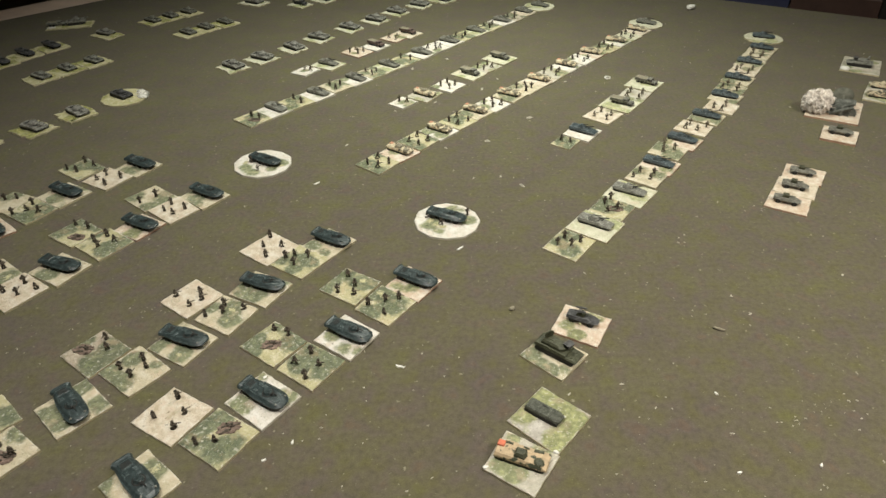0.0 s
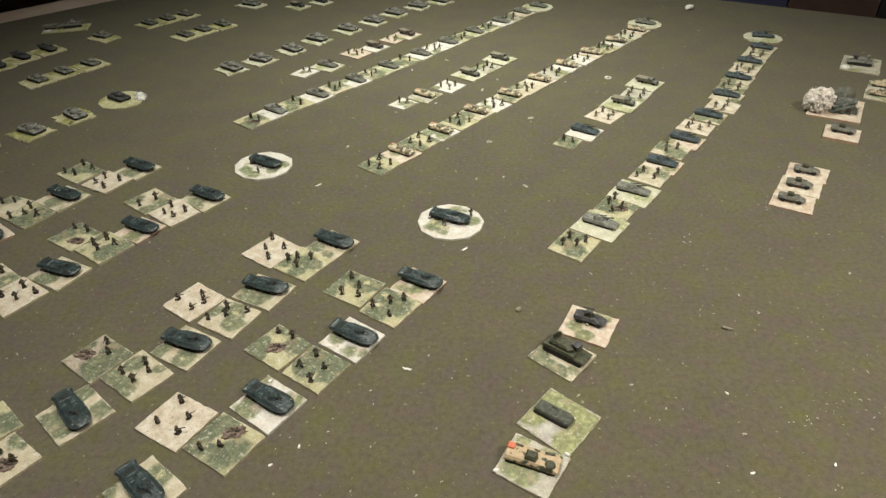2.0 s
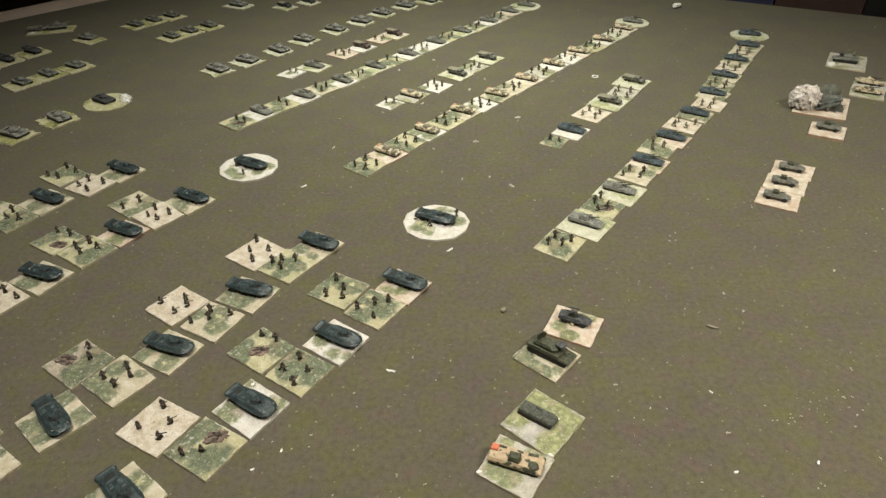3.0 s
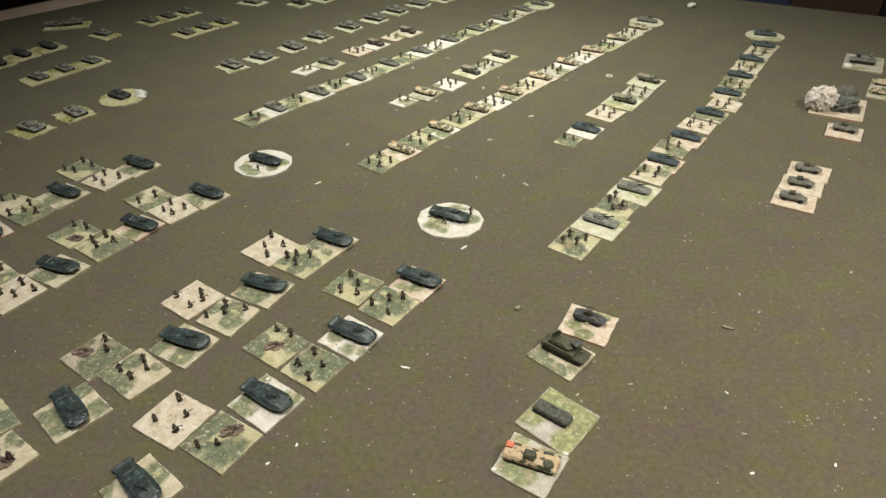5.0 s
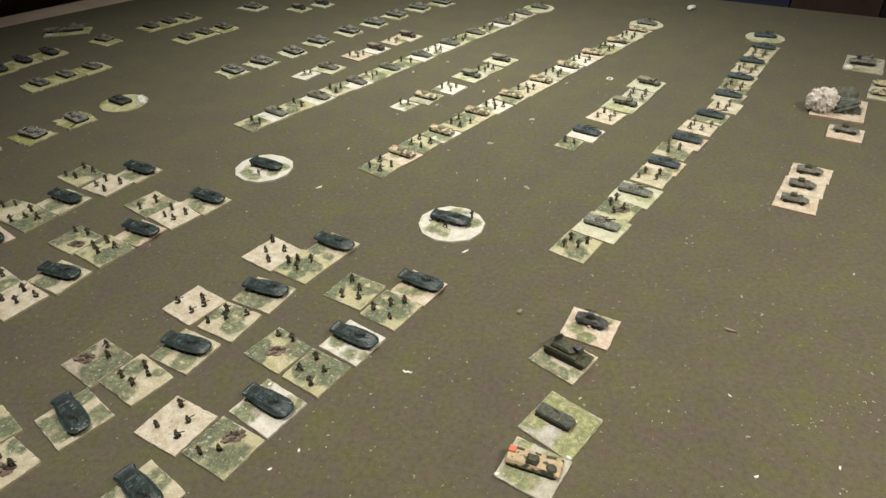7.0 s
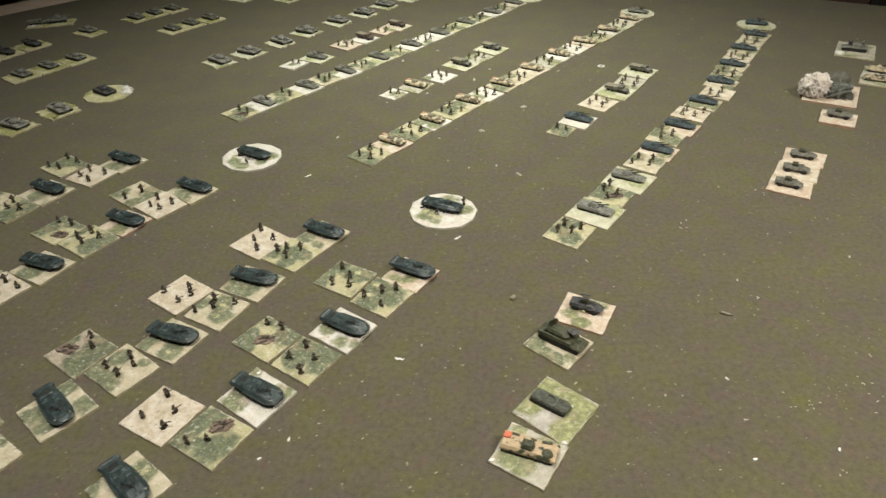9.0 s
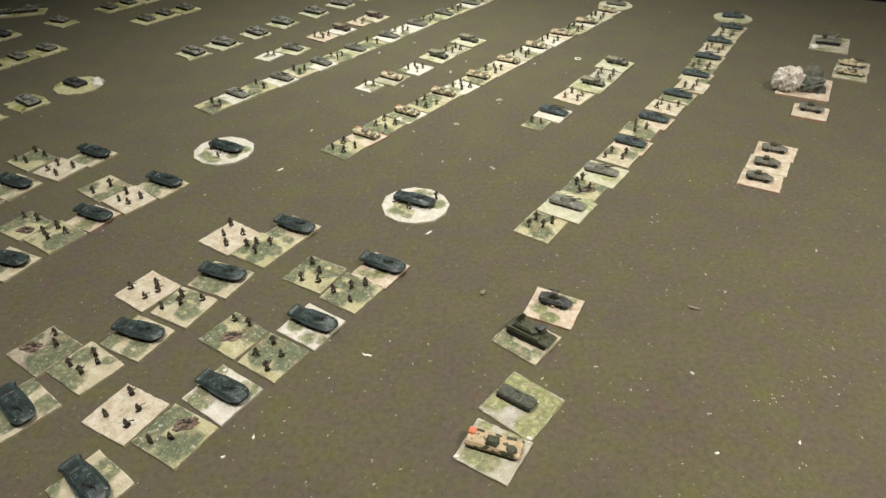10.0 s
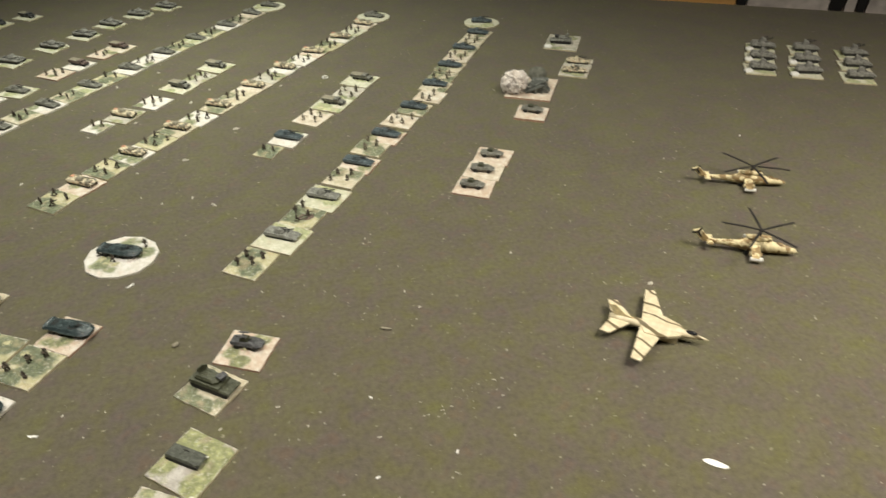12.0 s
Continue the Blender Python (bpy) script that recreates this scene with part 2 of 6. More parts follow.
CANVAS = plain_material("dull_canvas", (0.26, 0.235, 0.17), 0.9, 0.3, 400)
RED_BROWN = plain_material("red_brown_paint", (0.14, 0.10, 0.085), 0.7, 0.35, 400)
FIGURE = paint_material("dark_brown_figure_paint", (0.062, 0.050, 0.036), (0.024, 0.020, 0.014), (0.14, 0.112, 0.08), 0.7, 0.35, 900)
KHAKI = paint_material("khaki_figure_paint", (0.125, 0.105, 0.072), (0.045, 0.038, 0.026), (0.30, 0.26, 0.19), 0.75, 0.4, 700)
EARTH = plain_material("pinkish_brown_earth", (0.20, 0.145, 0.115), 0.95, 0.7, 600, 0.0006)
DUSTY_ORANGE = plain_material("dusty_orange_paint", (0.52, 0.26, 0.16), 0.7, 0.3, 600)
ORANGE = plain_material("orange_red_paint", (0.62, 0.17, 0.09), 0.6, 0.2, 600)
MOSS = plain_material("pale_pink_lichen", (0.88, 0.81, 0.75), 0.95, 0.16, 260, 0.0006)
FLOCK = plain_material("green_flock", (0.17, 0.19, 0.105), 0.95, 0.55, 900, 0.0006)
PALE_FLOCK = plain_material("pale_flock", (0.50, 0.47, 0.28), 0.95, 0.4, 900, 0.0006)
BLADE = plain_material("dark_rotor_paint", (0.022, 0.020, 0.018), 0.5, 0.3, 500)
GLASS_DARK = plain_material("dark_canopy_paint", (0.012, 0.012, 0.014), 0.15, 0.1, 400)
CANOPY_BROWN = plain_material("brown_canopy_paint", (0.26, 0.18, 0.09), 0.25, 0.2, 400)
WHITE_PAINT = plain_material("white_paint", (0.80, 0.78, 0.72), 0.6, 0.08, 400)
LINT = plain_material("pale_lint", (0.46, 0.43, 0.35), 0.95, 0.3, 2000)
WOOD = plain_material("pinkish_wood", (0.84, 0.63, 0.52), 0.4, 0.25, 14, 0.0003)
PLASTER = plain_material("cream_plaster", (0.60, 0.54, 0.44), 0.9, 0.06, 5, 0.001)
DARK_FLOOR = plain_material("dark_carpet", (0.03, 0.026, 0.024), 0.95, 0.3, 40, 0.001)


# ---- mesh helpers (millimetres) ----
def put(bm, verts, faces):
    vs = [bm.verts.new(v) for v in verts]
    for f in faces:
        bm.faces.new([vs[i] for i in f])
    return vs


def loft(bm, rings):
    """Closed skin through rings of equal length, capped at both ends."""
    made = [[bm.verts.new(p) for p in r] for r in rings]
    k = len(made[0])
    for a, b in zip(made, made[1:]):
        for i in range(k):
            bm.faces.new((a[i], a[(i + 1) % k], b[(i + 1) % k], b[i]))
    bm.faces.new(made[0][::-1])
    bm.faces.new(made[-1])


def box(bm, x0, x1, y0, y1, z0, z1, chamfer=0.0):
    c = chamfer
    def ring(z, s):
        return [(x0 + s, y0 + s, z), (x1 - s, y0 + s, z), (x1 - s, y1 - s, z), (x0 + s, y1 - s, z)]
    loft(bm, [ring(z0, 0), ring(z1 - c, 0), ring(z1, c)] if c else [ring(z0, 0), ring(z1, 0)])


def slab(bm, outline, y0, y1):
    """A side profile of (x, z), thick from y0 to y1."""
    loft(bm, [[(x, y0, z) for x, z in outline], [(x, y1, z) for x, z in outline]])


def drum(bm, c, axis, r0, r1, h, k=12):
    """A truncated cone from c along axis ('x', 'y' or 'z')."""
    rings = []
    for s, r in ((0, r0), (h, r1)):
        ring = []
        for i in range(k):
            a = 2 * math.pi * i / k
            u, v = r * math.cos(a), r * math.sin(a)
            p = {"x": (s, u, v), "y": (v, s, u), "z": (u, v, s)}[axis]
            ring.append((c[0] + p[0], c[1] + p[1], c[2] + p[2]))
        rings.append(ring)
    loft(bm, rings)


def rod(bm, a, b, r, k=6, r2=None):
    a, b = Vector(a), Vector(b)
    q = (b - a).to_track_quat("Z", "Y")
    loft(bm, [[tuple(p + q @ Vector((rr * math.cos(2 * math.pi * i / k), rr * math.sin(2 * math.pi * i / k), 0))) for i in range(k)]
              for p, rr in ((a, r), (b, r if r2 is None else r2))])


def ball(bm, c, rx, ry, rz, k=8, m=5):
    rings = []
    for j in range(1, m):
        e = -math.pi / 2 + math.pi * j / m
        rings.append([(c[0] + rx * math.cos(e) * math.cos(2 * math.pi * i / k), c[1] + ry * math.cos(e) * math.sin(2 * math.pi * i / k), c[2] + rz * math.sin(e)) for i in range(k)])
    loft(bm, rings)


SHAPES = {}


def shape(key, build, mats, smooth=False):
    """A mesh made once under a key; later things share it."""
    if key in SHAPES:
        return SHAPES[key]
    bm = bmesh.new()
    build(bm)
    bmesh.ops.recalc_face_normals(bm, faces=bm.faces)
    bmesh.ops.scale(bm, vec=(MM, MM, MM), verts=bm.verts)
    me = bpy.data.meshes.new(key)
    bm.to_mesh(me)
    bm.free()
    for m in (mats if isinstance(mats, (list, tuple)) else [mats]):
        me.materials.append(m)
    if smooth:
        for p in me.polygons:
            p.use_smooth = True
    SHAPES[key] = me
    return me


def part(name, me, parent, m=None, label=""):
    ob = new(name, me)
    ob.parent = parent
    ob.matrix_basis = m or Matrix()
    return tagged(ob, label)


def at(x, y, z=0.0, rz=0.0, s=1.0, flat=1.0, slim=1.0):
    """A pose inside a thing, in millimetres and degrees."""
    return pose(x * MM, y * MM, z * MM, 0, 0, rz) @ Matrix.Diagonal((s, s * slim, s * flat, 1))


# ---- model vehicles, nose along +x, standing on z = 0 ----
def track_outline(x0, x1, h, low=0.0):
    return [(x0 + 1.6, low), (x1 - 2.0, low), (x1 - 0.4, low + 0.9), (x1, h * 0.72), (x1 - 0.9, h), (x0 + 0.9, h), (x0, h * 0.66), (x0 + 0.3, low + 0.9)]


def tracks(hull, x0, x1, y, w, h, mat=None):
    """Two track runs."""
    def run(bm):
        slab(bm, track_outline(x0, x1, h), -w / 2, w / 2)
        for i in range(5):
            drum(bm, (x0 + 3 + i * (x1 - x0 - 6) / 4, -w / 2 - 0.2, h * 0.42), "y", h * 0.36, h * 0.36, w + 0.4, 10)
    me = shape(f"track_{x0}_{x1}_{w}_{h}", run, RUBBER)
    for s in (-1, 1):
        part("track", me, hull, at(0, s * y))


def wheels(hull, xs, y, r, w=1.5):
    def tyre(bm):
        rings = []
        for s, rr in ((-w / 2, r * 0.55), (-w / 2, r * 0.9), (-w / 4, r), (w / 4, r), (w / 2, r * 0.9), (w / 2, r * 0.55)):
            rings.append([(rr * math.cos(2 * math.pi * i / 14), s, rr * math.sin(2 * math.pi * i / 14)) for i in range(14)])
        loft(bm, rings)
    me = shape(f"tyre_{r}_{w}", tyre, RUBBER, True)
    for x in xs:
        for s in (-1, 1):
            part("wheel", me, hull, at(x, s * y, r))


def carrier(stand, m, paint=None, name="armoured_carrier"):
    """Eight-wheeled carrier with a boat-shaped hull."""
    paint = paint or DARK_GREEN
    def hull(bm):
        rows = [(-13.2, 2.6, 4.3, 3.7, 3.4, 5.5, 6.9), (-12.3, 2.8, 4.8, 4.1, 2.6, 5.5, 7.3), (-11.4, 2.8, 4.6, 3.8, 2.2, 5.2, 7.0), (-10.2, 2.8, 4.2, 3.4, 2.1, 5.0, 6.8), (-6.0, 2.8, 4.8, 3.5, 2.0, 4.8, 6.9), (-2.0, 3.0, 5.3, 3.7, 1.9, 4.7, 7.1), (4.0, 3.0, 5.4, 3.7, 1.9, 4.6, 7.0),
                (7.4, 3.0, 5.3, 3.6, 2.1, 4.5, 6.6), (9.6, 2.8, 4.9, 3.4, 2.4, 4.4, 6.1), (11.3, 2.4, 4.2, 2.9, 2.8, 4.3, 5.6), (12.5, 1.9, 3.2, 2.2, 3.2, 4.2, 5.1), (13.2, 1.2, 2.0, 1.4, 3.6, 4.1, 4.6)]
        loft(bm, [[(x, -b, zb), (x, b, zb), (x, w, zm - 0.6), (x, w, zm + 0.1), (x, t, zt - 0.35), (x, t * 0.72, zt), (x, -t * 0.72, zt), (x, -t, zt - 0.35), (x, -w, zm + 0.1), (x, -w, zm - 0.6)] for x, b, w, t, zb, zm, zt in rows])
        box(bm, -10.4, -6.2, -2.7, 2.7, 6.8, 7.2, 0.3)
        box(bm, -5.9, -5.6, -3.0, 3.0, 6.7, 7.1)
        for s in (-1, 1):
            rod(bm, (-5.0, s * 3.4, 6.6), (-1.6, s * 3.6, 6.8), 0.4)
            rod(bm, (8.8, s * 2.8, 6.4), (9.8, s * 2.7, 6.0), 0.4)
            box(bm, -4.5, 5.5, s * 5.0 - 0.12, s * 5.0 + 0.12, 4.8, 5.3)
        loft(bm, [[(6.8, 0.25, z6), (11.2, 0.25, z11), (10.8, 2.2, z11), (6.8, 2.6, z6)] for z6, z11 in ((6.4, 5.4), (6.95, 5.9))])
        loft(bm, [[(6.8, -0.25, z6), (11.2, -0.25, z11), (10.8, -2.2, z11), (6.8, -2.6, z6)] for z6, z11 in ((6.4, 5.4), (6.95, 5.9))])
    h = part(name, shape("carrier_hull_" + paint.name, hull, paint), stand, m, "dark blue-green boat-shaped hull")
    def turret(bm):
        drum(bm, (0, 0, 0), "z", 2.4, 1.6, 1.9, 12)
        drum(bm, (-0.2, 0, 1.9), "z", 1.0, 0.9, 0.3, 10)
        box(bm, 1.2, 2.2, -0.5, 0.7, 0.6, 1.5, 0.15)
    part("turret", shape("carrier_turret_" + paint.name, turret, paint), h, at(3.0, 0, 7.1))
    # Flat dark disc that draws the shade under the turret.
    part("turret_ring", shape("carrier_ring", lambda bm: drum(bm, (0, 0, 0), "z", 2.9, 2.7, 0.25, 14), RUBBER), h, at(3.0, 0, 7.0), "dark ring standing for shade under the turret")
    part("gun_barrel", shape("carrier_gun", lambda bm: (rod(bm, (1.4, 0.3, 1.1), (5.6, 0.3, 1.6), 0.34), rod(bm, (1.4, -0.5, 1.1), (3.4, -0.5, 1.3), 0.28)), RUBBER), h, at(3.0, 0, 7.1))
    # On dark green carriers the lids carry the painted glints.
    hatch = shape("carrier_hatch_" + paint.name, lambda bm: box(bm, -1.0, 1.0, -0.8, 0.8, 0, 0.5, 0.15), HATCH_GLINT if paint is DARK_GREEN else paint)
    for x, y in ((-3.2, 1.9), (-3.2, -1.9), (-0.6, 1.9)):
        part("hatch", hatch, h, at(x, y, 7.0), "hatch painted slightly paler for its glints" if paint is DARK_GREEN else "")
    part("engine_grille", shape("carrier_grille", lambda bm: [box(bm, x, x + 0.4, -2.0, 2.0, 0, 0.25) for x in (-1.4, -0.6, 0.2, 1.0)], RUBBER), h, at(-8.0, 0, 7.1), "dark engine grille")
    for s in (-1, 1):
        part("headlight", shape("carrier_lamp", lambda bm: ball(bm, (0, 0, 0), 0.55, 0.55, 0.5, 8, 5), GREY_GREEN), h, at(10.4, s * 3.2, 5.9), "small pale lamp")
    wheels(h, (-8.6, -3.2, 2.2, 7.4), 3.5, 2.1, 1.5)
    return h


def fighting_vehicle(stand, m, paint, label="grey-green low tracked hull", name="fighting_vehicle"):
    """Low tracked infantry vehicle with a long sloping nose and a small gun turret."""
    def hull(bm):
        rows = [(-11.3, 3.0, 4.5, 3.9, 2.2, 4.0, 5.4), (-10.6, 3.0, 4.9, 4.2, 1.5, 4.1, 5.9), (2.6, 3.0, 4.9, 4.1, 1.4, 4.1, 5.9), (4.2, 3.0, 4.9, 4.0, 1.4, 4.0, 5.5), (9.0, 2.9, 4.7, 3.9, 1.9, 3.5, 4.3), (11.4, 2.4, 4.1, 3.4, 2.8, 3.2, 3.5)]
        loft(bm, [[(x, -b, zb), (x, b, zb), (x, b, zm - 1.5), (x, w, zm - 1.3), (x, w, zm), (x, t, zt), (x, -t, zt), (x, -w, zm), (x, -w, zm - 1.3), (x, -b, zm - 1.5)] for x, b, w, t, zb, zm, zt in rows])
        for s in (-1, 1):
            box(bm, -10.4, 3.0, s * 4.1 - 0.2, s * 4.1 + 0.2, 5.6, 6.2)
        box(bm, 3.4, 5.6, -3.2, -1.2, 5.1, 5.9, 0.2)
        box(bm, -11.7, -11.1, -2.8, -0.2, 2.2, 4.9, 0.1)
        box(bm, -11.7, -11.1, 0.2, 2.8, 2.2, 4.9, 0.1)
    h = part(name, shape("bmp_hull_" + paint.name, hull, paint), stand, m, label)
    def turret(bm):
        drum(bm, (0, 0, -0.3), "z", 3.5, 3.4, 0.7, 14)
        drum(bm, (0, 0, 0.4), "z", 3.4, 2.1, 3.2, 14)
        drum(bm, (-0.7, 0.8, 3.5), "z", 1.1, 0.9, 0.8, 8)
        box(bm, 1.6, 3.0, -0.5, 0.5, 0.8, 2.0, 0.15)
    part("turret", shape("bmp_turret_" + paint.name, turret, paint), h, at(-1.4, 0, 5.9))
    # Shade below the turret, made as a thin black drum.
    part("turret_ring", shape("bmp_ring", lambda bm: drum(bm, (0, 0, 0), "z", 3.9, 3.8, 0.3, 16), RUBBER), h, at(-1.4, 0, 5.75), "dark ring standing for shade under the turret")
    part("engine_grille", shape("bmp_grille", lambda bm: [box(bm, x, x + 0.45, 0.4, 3.4, 0, 0.3) for x in (-1.0, -0.2, 0.6)], RUBBER), h, at(3.2, 0, 5.6), "dark engine grille")
    part("trim_vane", shape("bmp_vane_" + paint.name, lambda bm: box(bm, -0.3, 0.3, -3.6, 3.6, 0, 0.4), paint), h, at(7.6, 0, 4.7))
    for s in (-1, 1):
        part("rear_hatch", shape("bmp_rear_hatch_" + paint.name, lambda bm: box(bm, -2.4, 2.4, -1.3, 1.3, 0, 0.3, 0.1), paint), h, at(-7.8, s * 1.9, 5.85))
    part("gun_barrel", shape("bmp_gun_" + paint.name, lambda bm: (rod(bm, (2.4, 0, 1.8), (9.4, 0, 3.6), 0.55), rod(bm, (0.6, 0.4, 3.6), (4.8, 0.4, 4.6), 0.5)), RUBBER), h, at(-1.4, 0, 5.9, 14), "dark gun and launch rail")
    tracks(h, -10.8, 10.2, 3.8, 1.6, 3.7)
    return h


def battle_tank(stand, m, paint, label="worn grey tank hull and turret", name="battle_tank"):
    def hull(bm):
        slab(bm, [(-10.8, 1.6), (-11.2, 4.4), (-10.4, 4.9), (6.6, 4.9), (10.8, 3.3), (10.9, 2.6), (8.6, 1.2)], -3.6, 3.6)
        for s in (-1, 1):
            slab(bm, [(-11.0, 3.5), (-11.0, 4.5), (-9.8, 4.8), (8.0, 4.8), (10.6, 3.8), (10.6, 3.2)], s * 4.7 - 1.15, s * 4.7 + 1.15)
        box(bm, -10.4, -4.6, -2.8, 2.8, 4.9, 5.4, 0.2)
        rod(bm, (-11.6, -3.6, 4.4), (-11.6, 3.6, 4.4), 0.8)
        for s in (-1, 1):
            for x in (-8.5, -3.5, 1.5):
                box(bm, x, x + 3.6, s * 4.9 - 0.8, s * 4.9 + 0.8, 4.7, 5.4, 0.2)
        box(bm, 7.2, 7.7, -3.4, 3.4, 4.5, 5.3)
    h = part(name, shape("tank_hull_" + paint.name, hull, paint), stand, m, label)
    def turret(bm):
        rings = []
        for z, f in ((-0.2, 0.62), (0.5, 0.64), (1.1, 1.0), (2.6, 0.9), (3.8, 0.62), (4.2, 0.3)):
            rings.append([((4.5 * math.cos(a) - 0.3) * f, 4.0 * math.sin(a) * f, z) for a in [2 * math.pi * i / 14 for i in range(14)]])
        loft(bm, rings)
        drum(bm, (-1.0, 1.4, 3.3), "z", 1.2, 1.0, 1.3, 10)
        rod(bm, (-0.2, 1.4, 4.9), (2.6, 1.6, 5.2), 0.35)
        box(bm, -5.0, -3.2, -2.4, 2.4, 0.5, 1.9, 0.3)
    part("turret", shape("tank_turret_" + paint.name, turret, paint), h, at(0.6, 0, 4.8))
    # Black drum in place of the shade round the turret foot.
    part("turret_ring", shape("tank_ring", lambda bm: drum(bm, (0, 0, 0), "z", 4.3, 4.1, 0.4, 16), RUBBER), h, at(0.4, 0, 4.75), "dark ring standing for shade under the turret")
    part("engine_grille", shape("tank_grille", lambda bm: [box(bm, x, x + 0.5, -2.5, 2.5, 0, 0.35) for x in (-1.8, -0.8, 0.2, 1.2)], RUBBER), h, at(-7.4, 0, 5.35), "dark engine grille")
    part("gun_barrel", shape("tank_gun_" + paint.name, lambda bm: (rod(bm, (3.4, 0, 1.9), (14.2, 0, 2.6), 0.6), rod(bm, (7.6, 0, 2.15), (9.6, 0, 2.3), 0.85)), paint), h, at(0.6, 0, 4.8))
    tracks(h, -11.0, 10.6, 4.7, 2.2, 3.7)
    return h


def truck(stand, m, body=None, canvas=None, name="cargo_truck"):
    """Bonneted six-wheeled truck with a low load bed under a flat tarpaulin."""
    body, canvas = body or STEEL_GREY, canvas or CANVAS
    def chassis(bm):
        box(bm, -12, 11.5, -2.2, 2.2, 2.2, 3.4)
        box(bm, -2.5, 1.0, -3.8, 3.8, 1.8, 3.2)
        rod(bm, (12.0, -3.4, 2.6), (12.0, 3.4, 2.6), 0.5)
    h = part(name, shape("truck_chassis", chassis, BLACK_GREY), stand, m, "dark chassis of a small cargo truck")
    def cab(bm):
        loft(bm, [[(x0, -w, z), (x1, -w, z), (x1, w, z), (x0, w, z)] for x0, x1, w, z in ((1.6, 6.8, 3.9, 3.2), (1.6, 6.9, 4.0, 5.8), (1.8, 6.2, 3.7, 8.0), (2.2, 5.6, 3.3, 8.5))])
        loft(bm, [[(6.6, -2.4, zl), (11.6, -2.1, zl), (11.6, 2.1, zl), (6.6, 2.4, zl)] for zl in (3.2, 5.2)] + [[(6.6, -1.8, 6.0), (11.2, -1.4, 5.8), (11.2, 1.4, 5.8), (6.6, 1.8, 6.0)]])
        for s in (-1, 1):
            slab(bm, [(6.4, 3.0), (6.8, 4.4), (8.2, 4.9), (10.6, 4.7), (11.6, 3.4)], s * 3.1 - 0.9, s * 3.1 + 0.9)
    part("cab", shape("truck_cab_" + body.name, cab, body), h, None, "grey cab and bonnet")
    part("windscreen", shape("truck_screen", lambda bm: box(bm, 6.55, 6.85, -3.1, 3.1, 6.2, 7.6), GLASS_DARK), h)
    for s in (-1, 1):
        part("side_window", shape(f"truck_side_window_{s}", lambda bm: box(bm, 2.8, 5.8, s * 3.85 - 0.08, s * 3.85 + 0.08, 6.0, 7.5), GLASS_DARK), h)
    def bed(bm):
        box(bm, -12.6, 1.0, -4.4, 4.4, 3.6, 4.2)
        for s in (-1, 1):
            box(bm, -12.6, 1.0, s * 4.2 - 0.2, s * 4.2 + 0.2, 4.2, 7.4)
        box(bm, -12.6, -12.2, -4.2, 4.2, 4.2, 7.4)
        box(bm, 0.6, 1.0, -4.2, 4.2, 4.2, 7.6)
    part("load_bed", shape("truck_bed_" + body.name, bed, body), h)
    def load(bm):
        loft(bm, [[(x, -3.9, 5.4), (x, 3.9, 5.4), (x, 3.9, 7.3 + dz), (x, 1.6, 7.9 + dz), (x, -1.4, 7.6 + dz), (x, -3.9, 7.2 + dz)] for x, dz in ((-12.1, 0.0), (-9, 0.3), (-5, -0.1), (-2, 0.2), (0.5, 0.1))])
    part("canvas_cover", shape("truck_load_" + canvas.name, load, canvas), h, None, "dull flat canvas cover over the load bed")
    wheels(h, (-8.6, -4.4, 8.8), 3.1, 1.9, 1.6)
    return h


def scout_car(stand, m, paint=None):
    """Small four-wheeled scout car with an upright box turret."""
    paint = paint or STEEL_GREY
    def hull(bm):
        rows = [(-8.6, 2.4, 3.0, 2.4, 1.8, 3.2, 4.6), (-6, 2.8, 3.7, 2.8, 1.5, 3.3, 5.0), (3.0, 2.8, 3.7, 2.8, 1.5, 3.3, 5.0), (6.0, 2.6, 3.4, 2.2, 1.7, 3.1, 4.2), (8.6, 1.6, 2.4, 1.4, 2.4, 3.0, 3.4)]
        loft(bm, [[(x, -b, zb), (x, b, zb), (x, w, zm), (x, t, zt), (x, -t, zt), (x, -w, zm)] for x, b, w, t, zb, zm, zt in rows])
    h = part("scout_car", shape("scout_hull_" + paint.name, hull, paint), stand, m, "grey-green scout car hull")
    def turret(bm):
        loft(bm, [[(-2.1 * s, -1.9 * s, z), (2.1 * s, -1.9 * s, z), (2.1 * s, 1.9 * s, z), (-2.1 * s, 1.9 * s, z)] for z, s in ((0, 1.0), (2.2, 0.9), (2.6, 0.7))])
    part("turret", shape("scout_turret", turret, DARK_OLIVE), h, at(-1.4, 0, 4.9), "dark box turret")
    part("gun_barrel", shape("scout_gun", lambda bm: rod(bm, (1.8, 0, 1.4), (5.5, 0, 1.8), 0.3), DARK_OLIVE), h, at(-1.4, 0, 4.9))
    wheels(h, (-5.2, 4.8), 3.0, 1.8, 1.5)
    return h


